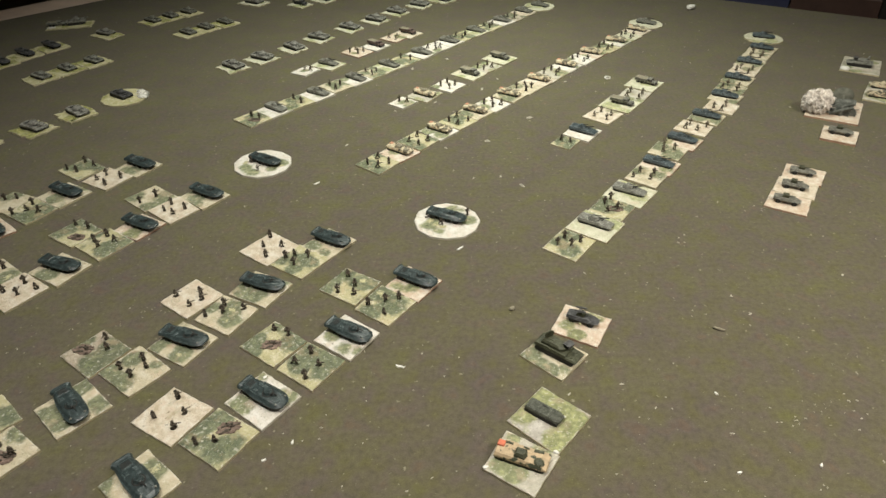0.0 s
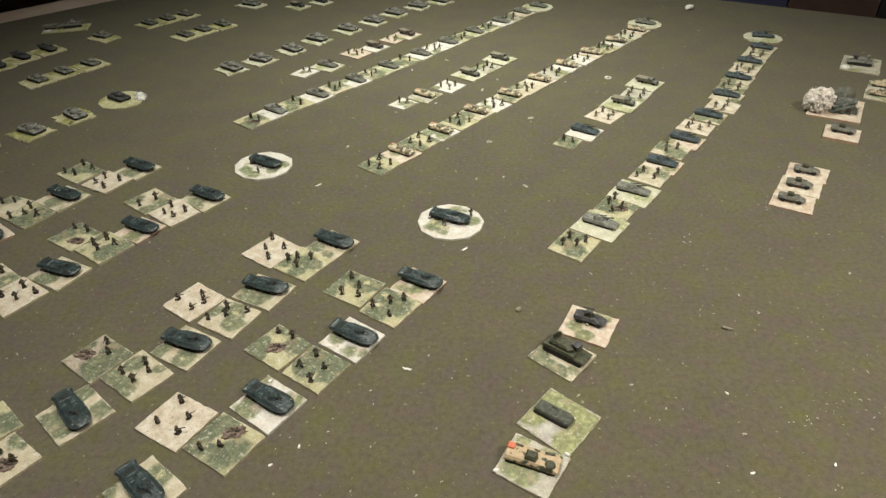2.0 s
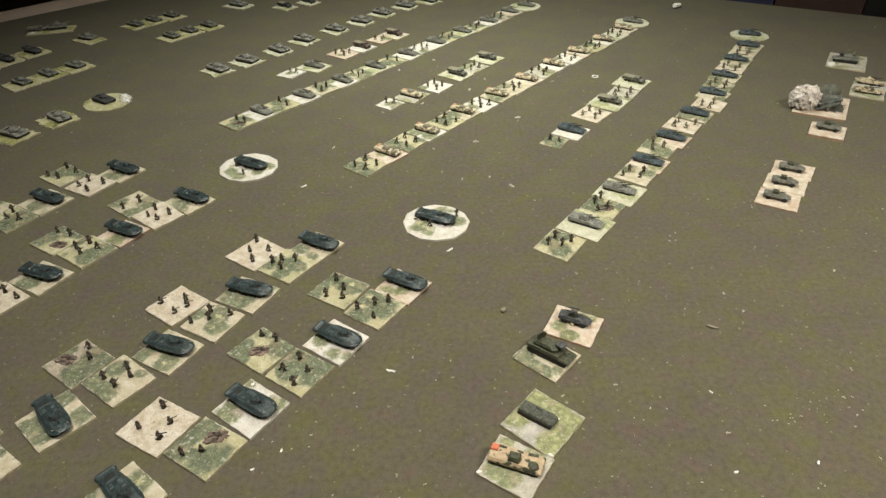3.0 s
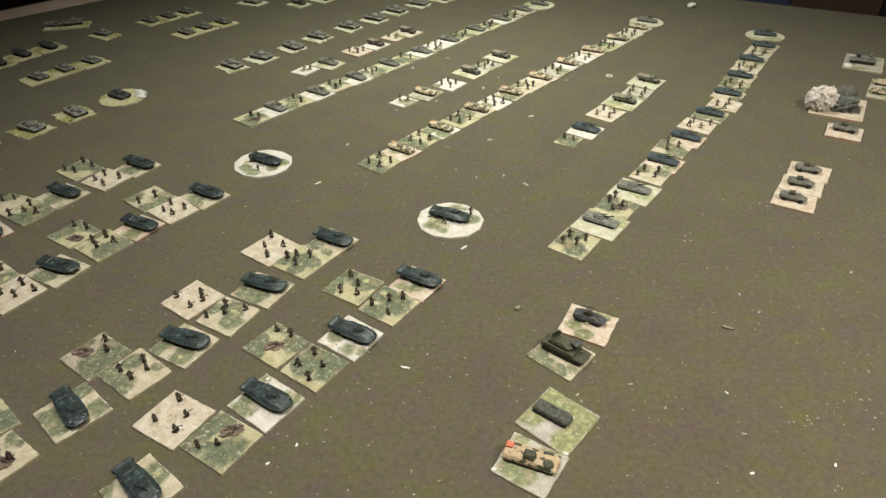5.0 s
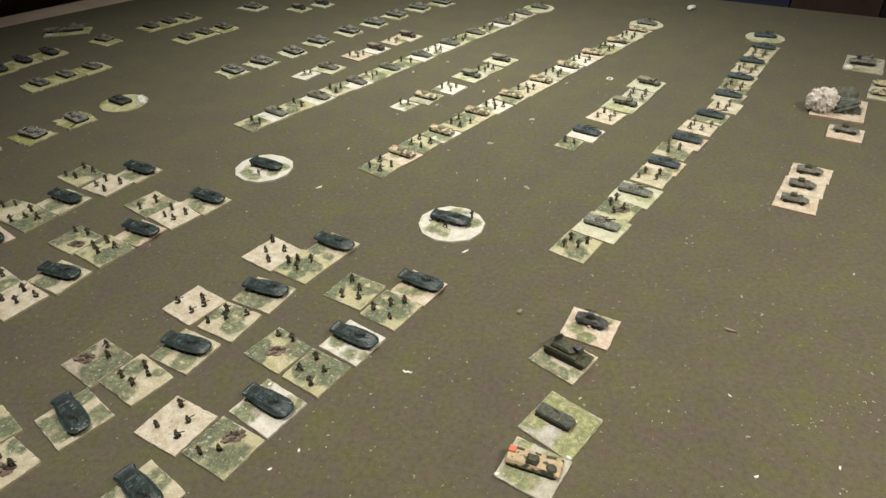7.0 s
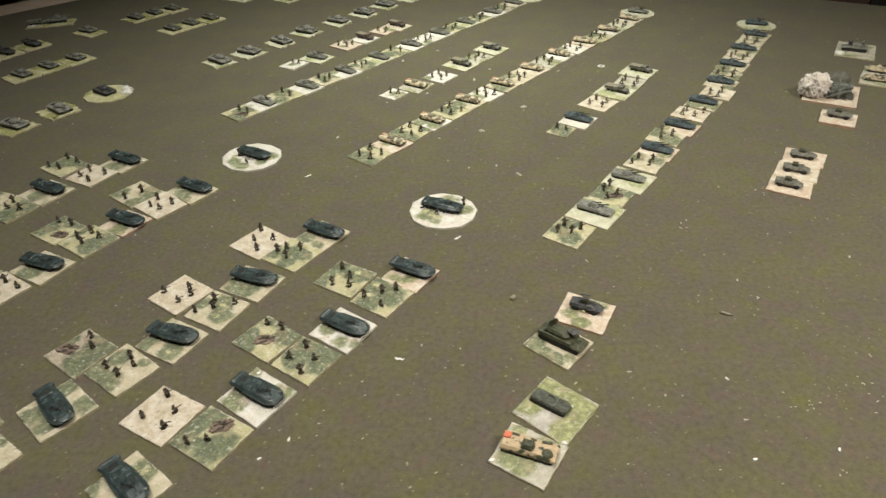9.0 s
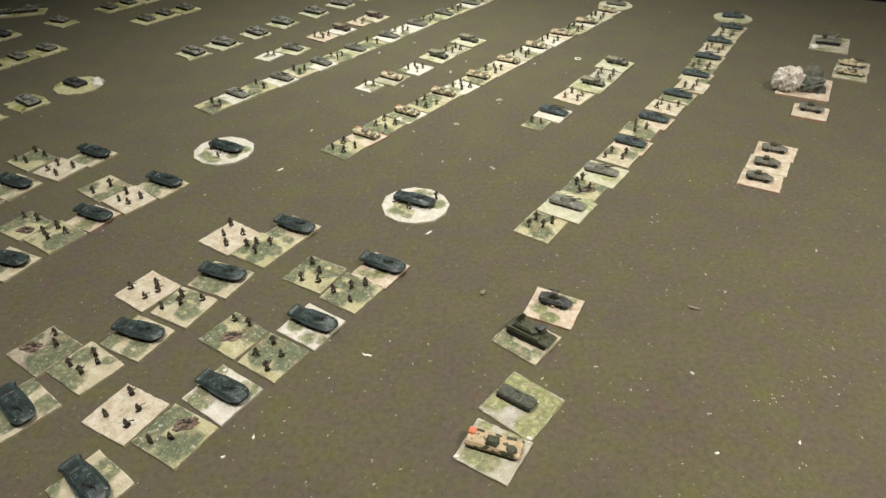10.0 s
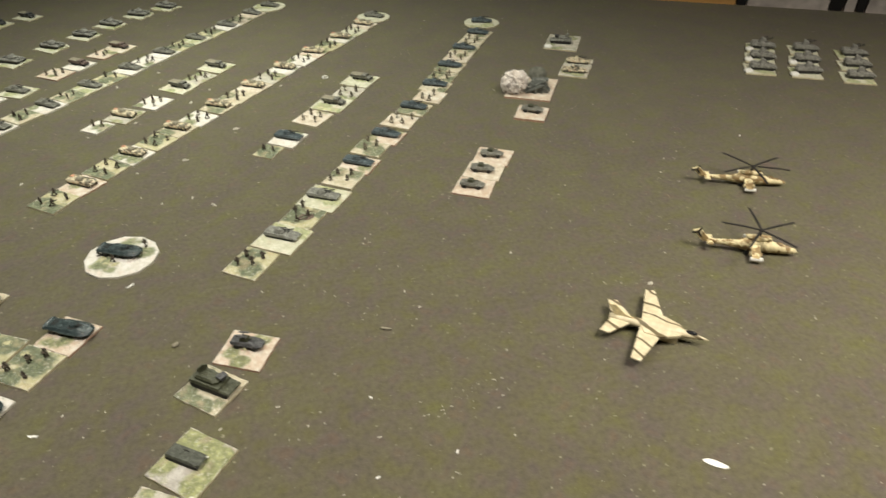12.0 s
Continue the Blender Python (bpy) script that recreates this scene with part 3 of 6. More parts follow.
def tractor(stand, m):
    """Flat-topped tracked tractor with rounded corners."""
    def hull(bm):
        def ring(z, g, x1):
            return [(-9.6 + g, -4.0 + g, z), (-9.0 + g, -4.4 + g, z), (x1 - 2.4, -4.4 + g, z), (x1 - g, -3.0 + g, z), (x1 - g, 3.0 - g, z), (x1 - 2.4, 4.4 - g, z), (-9.0 + g, 4.4 - g, z), (-9.6 + g, 4.0 - g, z)]
        loft(bm, [ring(1.6, 0.6, 8.6), ring(3.4, 0, 10.2), ring(4.6, 0.1, 9.8), ring(5.5, 0.7, 8.4)])
        box(bm, 2.6, 3.1, -3.4, 3.4, 5.4, 5.8)
    h = part("tracked_tractor", shape("tractor_hull", hull, HULL_OLIVE), stand, m, "dark olive flat-topped tracked hull")
    for i, (x, y, r) in enumerate(((4.8, 2.0, 1.1), (4.8, -2.0, 1.1), (-2.2, 0.0, 1.3))):
        part("hatch", shape(f"tractor_hatch_{r}", lambda bm: drum(bm, (0, 0, 0), "z", r, r * 0.9, 0.4, 10), HULL_OLIVE), h, at(x, y, 5.45))
    part("roof_rail", shape("tractor_rail", lambda bm: rod(bm, (-1.5, 0, 0), (2.0, 0, 0), 0.3), RUBBER), h, at(-0.5, 1.9, 5.8))
    part("headlight", shape("tractor_lamp", lambda bm: ball(bm, (0, 0, 0), 0.7, 0.7, 0.7), WHITE_PAINT), h, at(9.9, 3.6, 3.0), "whitish lamp blob")
    tracks(h, -9.6, 9.6, 3.7, 1.7, 3.2)
    return h


def missile_carrier(stand, m, paint=None):
    """Tracked air-defence vehicle with a deck house, a round radar and a missile box."""
    paint = paint or DARK_OLIVE
    def hull(bm):
        rows = [(-12.0, 3.2, 4.7, 4.3, 2.4, 4.6, 5.6), (-11.2, 3.2, 5.0, 4.5, 1.6, 4.6, 6.0), (6.2, 3.2, 5.0, 4.5, 1.5, 4.6, 6.0), (6.6, 3.2, 5.0, 4.4, 1.5, 4.4, 5.0), (10.6, 3.0, 4.9, 4.2, 2.0, 4.0, 4.8), (12.2, 2.8, 4.7, 3.9, 3.0, 3.6, 4.0)]
        loft(bm, [[(x, -b, zb), (x, b, zb), (x, b, zm - 0.7), (x, w, zm - 0.6), (x, w, zm), (x, t, zt), (x, -t, zt), (x, -w, zm), (x, -w, zm - 0.6), (x, -b, zm - 0.7)] for x, b, w, t, zb, zm, zt in rows])
        for s in (-1, 1):
            box(bm, -9.0, -3.0, s * 4.3 - 0.5, s * 4.3 + 0.5, 5.6, 6.6, 0.2)
            drum(bm, (9.0, s * 2.4, 4.8), "z", 1.0, 0.9, 0.4, 10)
    h = part("missile_carrier", shape("missile_hull_" + paint.name, hull, paint), stand, m, "tracked hull with stowage along its sides")
    def house(bm):
        loft(bm, [[(x0, -w, z), (x1 - 2.2, -w, z), (x1, -0.45 * w, z), (x1, 0.45 * w, z), (x1 - 2.2, w, z), (x0, w, z)] for x0, x1, w, z in ((-8.8, 4.6, 3.5, 0), (-8.6, 4.4, 3.4, 1.5), (-7.6, 2.6, 2.6, 2.5))])
        box(bm, -6.0, -2.4, -1.2, 1.2, 2.4, 2.9, 0.2)
    part("deck_house", shape("missile_house_" + paint.name, house, paint), h, at(0, 0, 5.95, 0, 1.0, 1.2))
    part("radar", shape("missile_radar_" + paint.name, lambda bm: (rod(bm, (0, 0, 0), (0, 0, 1.4), 0.6), loft(bm, [[(x, 2.5 * f * math.cos(a), 2.6 + 2.2 * f * math.sin(a)) for a in [2 * math.pi * i / 12 for i in range(12)]] for x, f in ((-0.7, 0.7), (-0.2, 1.0), (0.5, 1.0))])), paint), h, at(-6.8, 0.9, 8.2, -25, 1.1))
    part("missile_box", shape("missile_box", lambda bm: (box(bm, -1.6, 1.8, -1.6, 1.6, 0.0, 2.2, 0.4), slab(bm, [(-1.8, 2.0), (2.6, 2.2), (2.6, 2.9), (-1.2, 2.9)], -2.2, 2.2)), BLACK_GREY), h, at(4.2, 1.4, 7.6, -14), "black missile box")
    tracks(h, -11.6, 11.2, 4.0, 1.7, 3.9)
    return h


def rocket_car(stand, m):
    """Scout car with a raised rack of rockets across its roof."""
    h = scout_car(stand, m, BLACK_GREY)
    part("rocket_arm", shape("rocket_arm", lambda bm: (rod(bm, (0, 0, 0), (0, 0, 3.6), 0.5), rod(bm, (0, -2.6, 3.2), (0, 2.6, 3.2), 0.4)), BLACK_GREY), h, at(-2.0, 0, 5.6))
    me = shape("rocket", lambda bm: (rod(bm, (-3.0, 0, 0), (2.2, 0, 0.5), 0.55), rod(bm, (2.2, 0, 0.5), (3.4, 0, 0.6), 0.55, 6, 0.1)), BLACK_GREY)
    for y in (-1.6, 1.6):
        part("rocket", me, h, at(-1.8, y, 8.8))
    part("spare_blob", shape("blob", lambda bm: ball(bm, (0, 0, 0), 0.9, 0.8, 0.8), PALE_FLOCK), h, at(-0.5, -3.9, 1.4))
    return h


def command_track(stand, m, paint=None):
    """Tan tracked vehicle with dark roof fittings and an orange panel."""
    kit, panel, key = (CANVAS, DUSTY_ORANGE, "pale") if paint else (DARK_OLIVE, ORANGE, "dark")
    def hull(bm):
        loft(bm, [[(-11.0, -4.6, 2.2), (9.6, -4.6, 2.2), (9.6, 4.6, 2.2), (-11.0, 4.6, 2.2)], [(-11.8, -4.9, 3.4), (11.6, -4.9, 3.4), (11.6, 4.9, 3.4), (-11.8, 4.9, 3.4)],
                  [(-11.9, -4.8, 4.4), (11.2, -4.8, 4.4), (11.2, 4.8, 4.4), (-11.9, 4.8, 4.4)], [(-11.4, -3.9, 6.0), (8.2, -3.9, 6.0), (8.2, 3.9, 6.0), (-11.4, 3.9, 6.0)]])
        box(bm, -10.5, 6.0, 0.9, 1.3, 5.9, 6.3)
        box(bm, -9.8, -5.0, -3.4, 0.2, 5.9, 6.2, 0.1)
        rod(bm, (-9.0, 4.3, 5.2), (-3.0, 4.3, 5.2), 0.5)
    h = part("camouflaged_track", shape("command_hull_" + (paint or TAN_CAMO).name, hull, paint or TAN_CAMO), stand, m, "tan hull with dark green camouflage blotches")
    part("turret", shape("command_turret_" + key, lambda bm: loft(bm, [[(-2.6 * s, -2.4 * s, z), (2.0 * s, -2.6 * s, z), (2.8 * s, 0, z), (2.0 * s, 2.6 * s, z), (-2.6 * s, 2.4 * s, z)] for z, s in ((0, 1.05), (1.5, 1.0), (3.0, 0.66))]), kit), h, at(-0.6, -1.0, 5.9), "dark roof turret")
    part("hatch", shape("command_hatch_" + key, lambda bm: (drum(bm, (0, 0, 0), "z", 2.5, 2.3, 1.4, 12), ball(bm, (0, 0, 1.4), 2.2, 2.2, 1.2, 12, 6)), kit), h, at(7.6, -2.2, 4.9), "dark round front hatch")
    part("stowage", shape("command_stow_" + key, lambda bm: box(bm, -2.2, 2.2, -0.7, 0.7, 0, 0.9, 0.2), kit), h, at(6.4, 3.2, 5.7, 8))
    part("stowage", shape("command_stow_" + key, None, None), h, at(-7.0, 3.0, 6.0, 0, 0.8))
    part("stowage", shape("command_stow_" + key, None, None), h, at(0.8, 3.0, 6.0, -10, 0.6))
    part("marker_panel", shape("command_panel_" + key, lambda bm: box(bm, -1.4, 1.7, -1.6, 1.6, 0, 1.3, 0.3), panel), h, at(-10.2, 1.4, 6.0, 0, 1.0, 0.5 if paint else 1.0), "orange-red panel")
    tracks(h, -11.4, 10.6, 3.8, 1.7, 3.4)
    return h


# ---- figures: each one plain mesh ----
def figure_shape(kind, paint=None):
    paint = paint or FIGURE

    def build(bm):
        ball(bm, (0, 0, 0.1), 1.2, 1.1, 0.22, 8, 4)
        if kind == "stand":
            for s in (-1, 1):
                rod(bm, (0.15 * s, 0.75 * s, 0.1), (0, 0.38 * s, 2.6), 0.36, 6, 0.5)
            ball(bm, (0, 0, 3.5), 0.7, 0.95, 1.15, 8, 5)
            ball(bm, (0.1, 0, 5.1), 0.6, 0.58, 0.68, 8, 5)
            rod(bm, (0.1, 1.0, 4.1), (1.2, 0.5, 3.4), 0.32)
            rod(bm, (0.1, -1.0, 4.1), (1.0, -0.3, 3.2), 0.32)
            rod(bm, (0.7, -1.5, 2.9), (1.6, 1.7, 4.0), 0.24)
            box(bm, -1.2, -0.5, -0.65, 0.65, 3.0, 4.4, 0.15)
        elif kind == "stride":
            rod(bm, (1.4, 0.5, 0.1), (0, 0.3, 2.6), 0.36, 6, 0.5)
            rod(bm, (-1.5, -0.5, 0.1), (0, -0.3, 2.6), 0.36, 6, 0.5)
            ball(bm, (0.25, 0, 3.4), 0.8, 0.95, 1.2, 8, 5)
            ball(bm, (0.6, 0, 4.95), 0.62, 0.6, 0.7, 8, 5)
            rod(bm, (0.2, -0.9, 4.0), (1.5, -0.1, 3.3), 0.3)
            rod(bm, (0.2, 0.9, 4.0), (1.3, 0.4, 3.2), 0.3)
            rod(bm, (-0.4, -0.4, 2.9), (3.2, 0.4, 3.9), 0.24)
        elif kind == "kneel":
            rod(bm, (-1.2, -0.4, 0.4), (0.3, -0.4, 0.5), 0.45)
            rod(bm, (0.9, 0.5, 0.2), (0.8, 0.5, 1.5), 0.42)
            rod(bm, (0.8, 0.5, 1.5), (-0.3, 0.3, 1.7), 0.48)
            ball(bm, (-0.1, 0, 2.5), 0.8, 0.95, 0.95, 8, 5)
            ball(bm, (0.1, 0, 3.95), 0.62, 0.6, 0.7, 8, 5)
            rod(bm, (0.1, -0.8, 3.0), (1.3, -0.1, 2.7), 0.3)
            rod(bm, (-0.6, -0.2, 2.7), (3.1, 0.1, 3.1), 0.24)
        else:  # a prone gun crew round a tripod gun
            for y, x in ((-1.5, -1.4), (1.2, -0.6)):
                rod(bm, (x - 2.2, y - 0.4, 0.5), (x, y, 0.8), 0.5)
                ball(bm, (x + 0.7, y, 1.0), 1.1, 0.8, 0.7, 8, 5)
                ball(bm, (x + 1.9, y, 1.5), 0.55, 0.55, 0.6, 8, 5)
            rod(bm, (0.6, 0, 1.3), (4.4, 0.3, 1.7), 0.28)
            for s in (-1, 1):
                rod(bm, (1.9, 0.1, 1.4), (2.4, 1.1 * s, 0.2), 0.2)
            rod(bm, (1.6, 0.1, 1.4), (0.4, 0.1, 0.2), 0.2)
    return shape("figure_" + kind + paint.name, build, paint, True)


# ---- stands ----
STYLE = random.Random(5)


def base_mesh(name, outline, thick, mats, green):
    """A card stand from an outline: cut edge, and a slightly lumpy top built of rings; green: flocked patches (x, y, radius)."""
    bm = bmesh.new()
    k = len(outline)
    cx, cy = sum(p[0] for p in outline) / k, sum(p[1] for p in outline) / k
    layer = bm.verts.layers.float.new("inner")
    rim = bm.verts.layers.float.new("rim")
    low = [bm.verts.new((x, y, 0)) for x, y in outline]
    rings = []
    for v in low:
        v[layer] = -0.4
    for f in (1.0, 0.96, 0.9, 0.82, 0.73, 0.63, 0.53, 0.43, 0.32, 0.2, 0.09):
        ring = []
        for x, y in outline:
            px, py = cx + (x - cx) * f, cy + (y - cy) * f
            lump = 0.0 if f == 1.0 else 0.30 * noise.noise((px * 0.35 + len(SHAPES), py * 0.35, 3.1)) + 0.12 + 0.14 * noise.noise((px * 1.1, py * 1.1, len(SHAPES)))
            patch = max([min(1.0, max(0.0, 1.5 - math.hypot(px - gx, py - gy) / (1.12 * r))) for gx, gy, r in green] or [0.0])
            ring.append(bm.verts.new((px, py, thick + lump + (0.25 * patch if f < 0.95 else 0.0))))
            ring[-1][rim] = {1.0: 0.40, 0.96: 0.24}.get(f, 0.0)
            ring[-1][layer] = -0.19 + 0.42 * patch
        rings.append(ring)
    edge = [bm.faces.new((low[i], low[(i + 1) % k], rings[0][(i + 1) % k], rings[0][i])) for i in range(k)]
    for a, b in zip(rings, rings[1:]):
        for i in range(k):
            bm.faces.new((a[i], a[(i + 1) % k], b[(i + 1) % k], b[i])).smooth = True
    bm.faces.new(rings[-1]).smooth = True
    bm.faces.new(low[::-1])
    for f in edge:
        f.material_index = 1
    bmesh.ops.recalc_face_normals(bm, faces=bm.faces)
    bmesh.ops.scale(bm, vec=(MM, MM, MM), verts=bm.verts)
    me = bpy.data.meshes.new(name)
    bm.to_mesh(me)
    bm.free()
    for m in mats:
        me.materials.append(m)
    SHAPES[f"{name}_{len(SHAPES)}"] = me
    return me


def square_outline(w, d, ragged=0.2):
    """A hand-cut rectangle, w along x and d along y, with corners a little off."""
    pts = []
    corners = [(-w / 2, -d / 2), (w / 2, -d / 2), (w / 2, d / 2), (-w / 2, d / 2)]
    corners = [(x + STYLE.uniform(-0.5, 0.5), y + STYLE.uniform(-0.5, 0.5)) for x, y in corners]
    n = 9
    for (x0, y0), (x1, y1) in zip(corners, corners[1:] + corners[:1]):
        for i in range(n):
            f = i / n
            g = ragged * STYLE.uniform(-1, 1) if i else ragged * 0.8 * STYLE.uniform(-1, 1)
            pts.append((x0 + (x1 - x0) * f + g, y0 + (y1 - y0) * f + (ragged * STYLE.uniform(-1, 1))))
    return pts


def round_outline(rx, ry, k=12, flat=0.0):
    """A disc cut by hand with straight snips."""
    ring = [(rx * math.cos(2 * math.pi * i / k) + STYLE.uniform(-flat, flat), ry * math.sin(2 * math.pi * i / k) + STYLE.uniform(-flat, flat)) for i in range(k)]
    return [(x0 + (x1 - x0) * f, y0 + (y1 - y0) * f) for (x0, y0), (x1, y1) in zip(ring, ring[1:] + ring[:1]) for f in (0, 0.34, 0.67)]


def flock_clump(key, mat, r, n, seed):
    """A low tuft of many small leaves of scatter."""
    def build(bm):
        g = random.Random(seed)
        lobes = [(g.uniform(0.75, 1.15)) for _ in range(12)]
        loft(bm, [[(r * f * lobes[i] * math.cos(math.pi * i / 6), 0.8 * r * f * lobes[i] * math.sin(math.pi * i / 6), z) for i in range(12)] for f, z in ((1.0, -0.1), (0.8, 0.2), (0.35, 0.4))])
        for _ in range(3 * n):
            a, q = g.uniform(0, 2 * math.pi), 1.15 * r * math.sqrt(g.random())
            x, y, s = q * math.cos(a), q * math.sin(a) * 0.8, g.uniform(0.15, 0.42)
            ball(bm, (x, y, 0.15 + 0.4 * g.random() * (1 - q / r / 1.2)), s, s * g.uniform(0.6, 1), s * 0.7, 5, 3)
    return shape(key, build, mat)


CLUMPS = [flock_clump("green_flock_a", FLOCK, 3.0, 26, 1), flock_clump("green_flock_b", FLOCK, 2.2, 18, 2), flock_clump("pale_flock_a", PALE_FLOCK, 2.4, 20, 3)]
LOOKS = {"sand": "sandy cream", "pink": "pinkish sand", "meadow": "grassy green", "mixed": "patchy green-and-cream", "green": "mossy green", "dull": "dull green-brown", "lime": "pale lime", "hay": "yellowish lime", "white": "whitish", "grey": "greyish green"}


PATCHES = {"sand": (0, 1), "pink": (1, 2), "mixed": (2, 4), "green": (3, 5), "dull": (3, 5), "lime": (1, 3), "hay": (2, 4), "white": (1, 2), "grey": (2, 4), "meadow": (4, 6)}


def stand_at(x, y, heading, outline, look_of, name, label, category, group, thick=1.1, green=None):
    top = new(name)
    top.empty_display_size = 0.01
    top.matrix_basis = pose(x, y, 0, 0, 0, heading)
    tagged(top, label, category, group)
    if green is None:
        w, d = max(p[0] for p in outline), max(p[1] for p in outline)
        green = [(STYLE.uniform(-w, w), STYLE.uniform(-d, d), STYLE.uniform(3.5, 6.5)) for _ in range(STYLE.randint(*PATCHES[look_of]))]
    part("card_base", base_mesh("card_base", outline, thick, [GROUND[look_of], EDGE.get(look_of, CARD)], green), top)
    for gx, gy, r in green:
        if STYLE.random() < 0.45 and look_of not in ("lime", "hay", "meadow") and max(abs(gx), abs(gy)) < 10:
            part("flock_tuft", STYLE.choice(CLUMPS), top, at(gx + STYLE.uniform(-1, 1), gy + STYLE.uniform(-1, 1), 1.3, STYLE.uniform(0, 360), r * STYLE.uniform(0.12, 0.2), 0.7))
    return top


def earth_patch(bm):
    """A scrape: a rim of spoil round a shallow hollow, with clods on it."""
    g = random.Random(8)
    loft(bm, [[((4.0 * f + g.uniform(-0.7, 0.7)) * math.cos(a), (2.9 * f + g.uniform(-0.7, 0.7)) * math.sin(a), z + g.uniform(-0.1, 0.1)) for a in [2 * math.pi * i / 16 for i in range(16)]] for f, z in ((1.05, 0.0), (0.9, 0.5), (0.7, 0.75), (0.5, 0.35), (0.2, 0.2))])
    for _ in range(26):
        a, q = g.uniform(0, 2 * math.pi), g.uniform(0.6, 1.05)
        r = g.uniform(0.25, 0.6)
        ball(bm, (4.0 * q * math.cos(a), 2.9 * q * math.sin(a), 0.55), r, r * g.uniform(0.6, 1), r * 0.7, 5, 3)


EARTH_PATCH = shape("earth_patch", earth_patch, EARTH, True)
SPOTS = {4: ((-5.5, -5.0), (5.0, -4.5), (-4.5, 5.2), (5.4, 4.6)), 3: ((-5.5, -3.5), (4.6, -5.0), (0.8, 4.6)), 2: ((-5.0, 1.0), (4.4, 2.8))}


def infantry(x, y, heading, w=24.5, d=23.5, look_of="mixed", men=4, gun=False, spots=None, green=None, dug=None, paint=None):
    """A stand of tiny foot figures; spots: (x, y, kind) of each; dug: where a gun crew lies in a scrape of earth."""
    what = "infantry figures and gun crew" if gun else f"tiny {'khaki' if paint else 'dark'} infantry figures"
    top = stand_at(x, y, heading, square_outline(w, d), look_of, "infantry_stand", f"{LOOKS[look_of]} card stand with {what}", "figure stand", "infantry stands", green=green)
    if spots is None:
        kinds = ["stand", "kneel", "stride", "stand", "stride"]
        spots = [(px * w / 24 + STYLE.uniform(-1.2, 1.2), py * d / 24 + STYLE.uniform(-1.2, 1.2), STYLE.choice(kinds)) for px, py in SPOTS[men]]
    for px, py, k in spots:
        s = STYLE.uniform(0.94, 1.08)
        part("figure", figure_shape(k, paint), top, at(px, py, 1.15, STYLE.uniform(-60, 60), s) @ Matrix.Diagonal((1.12, 1.12, 1.0, 1)))
    if gun:
        gx, gy = dug or (STYLE.uniform(1, 4), STYLE.uniform(-2, 2))
        m = at(gx, gy, 1.15, STYLE.uniform(20, 50))
        part("gun_crew", figure_shape("gun", paint), top, m @ Matrix.Diagonal((1.15, 1.15, 0.6, 1)))
        part("earth_patch", EARTH_PATCH, top, m @ Matrix.Diagonal((1.3, 1.2, 0.9, 1)), "pinkish brown scrape of earth")
    return top


def vehicle(kind, x, y, heading, w=24.5, d=23.5, look_of="mixed", turn=0.0, dx=0.0, dy=0.0, ragged=0.0, paint=None, size=1.0, green=None, thick=1.1, tall=1.0):
    """A stand that carries one model vehicle."""
    words = {"carrier": ("carrier_stand", "dark blue-green wheeled carrier"), "fighting": ("fighting_vehicle_stand", "tracked fighting vehicle"), "tank": ("tank_stand", "worn grey battle tank"),
             "truck": ("truck_stand", "small canvas-covered cargo truck"), "scout": ("scout_car_stand", "grey-green scout car"), "tractor": ("tractor_stand", "dark olive tracked tractor"),
             "missile": ("missile_vehicle_stand", "dark olive missile vehicle"), "rocket": ("rocket_car_stand", "black-grey rocket car"), "command": ("command_vehicle_stand", "tan and green camouflaged tracked vehicle")}
    name, what = words[kind]
    if kind == "missile" and paint:
        what = "worn grey missile vehicle"
    if kind == "command" and paint:
        what = "pale tan camouflaged tracked vehicle"
    if kind == "fighting":
        what = {DARK_GREEN: "dark blue-green ", SLATE_BLUE: "dark slate-blue ", TAN_CAMO: "tan camouflaged ", PALE_CAMO: "tan camouflaged "}.get(paint, "grey-green ") + what
    top = stand_at(x, y, heading, square_outline(w, d, ragged or 0.2), look_of, name, f"{'ragged-edged ' if ragged else ''}{LOOKS[look_of]} card stand with a {what}", "model vehicle", name.replace("_", " ") + "s", thick, green)
    fit, flat = {"carrier": (0.97, 0.72), "fighting": (0.95, 0.60), "tank": (1.0, 0.76), "truck": (0.80, 0.80), "scout": (0.95, 0.85), "tractor": (0.86, 0.72), "missile": (0.93, 0.85), "rocket": (0.95, 0.85), "command": (0.95, 0.72)}[kind]
    m = at(dx, dy, thick + 0.05, turn + STYLE.uniform(-3, 3), size * fit, flat * tall, {"carrier": 0.99, "fighting": 0.90, "tractor": 0.88, "command": 0.94}.get(kind, 1.0))
    if kind == "carrier":
        carrier(top, m, paint)
    elif kind == "fighting":
        fighting_vehicle(top, m, paint or GREY_GREEN, what + " hull")
    elif kind == "tank":
        battle_tank(top, m, paint or TANK_GREY)
    elif kind == "truck":
        truck(top, m, paint)
    elif kind == "missile":
        missile_carrier(top, m, paint)
    elif kind == "command":
        command_track(top, m, paint)
    else:
        {"scout": scout_car, "tractor": tractor, "rocket": rocket_car}[kind](top, m)
    return top


def command_stand(x, y, rx, ry, heading, look_of, build, label, men=(), green=None):
    top = stand_at(x, y, heading, round_outline(rx, ry, 12, 0.5), look_of, "round_command_stand", label, "model vehicle", "round command stands", green=green)
    build(top)
    for px, py, k in men:
        part("figure", figure_shape(k), top, at(px, py, 1.15, STYLE.uniform(0, 360)))
    return top


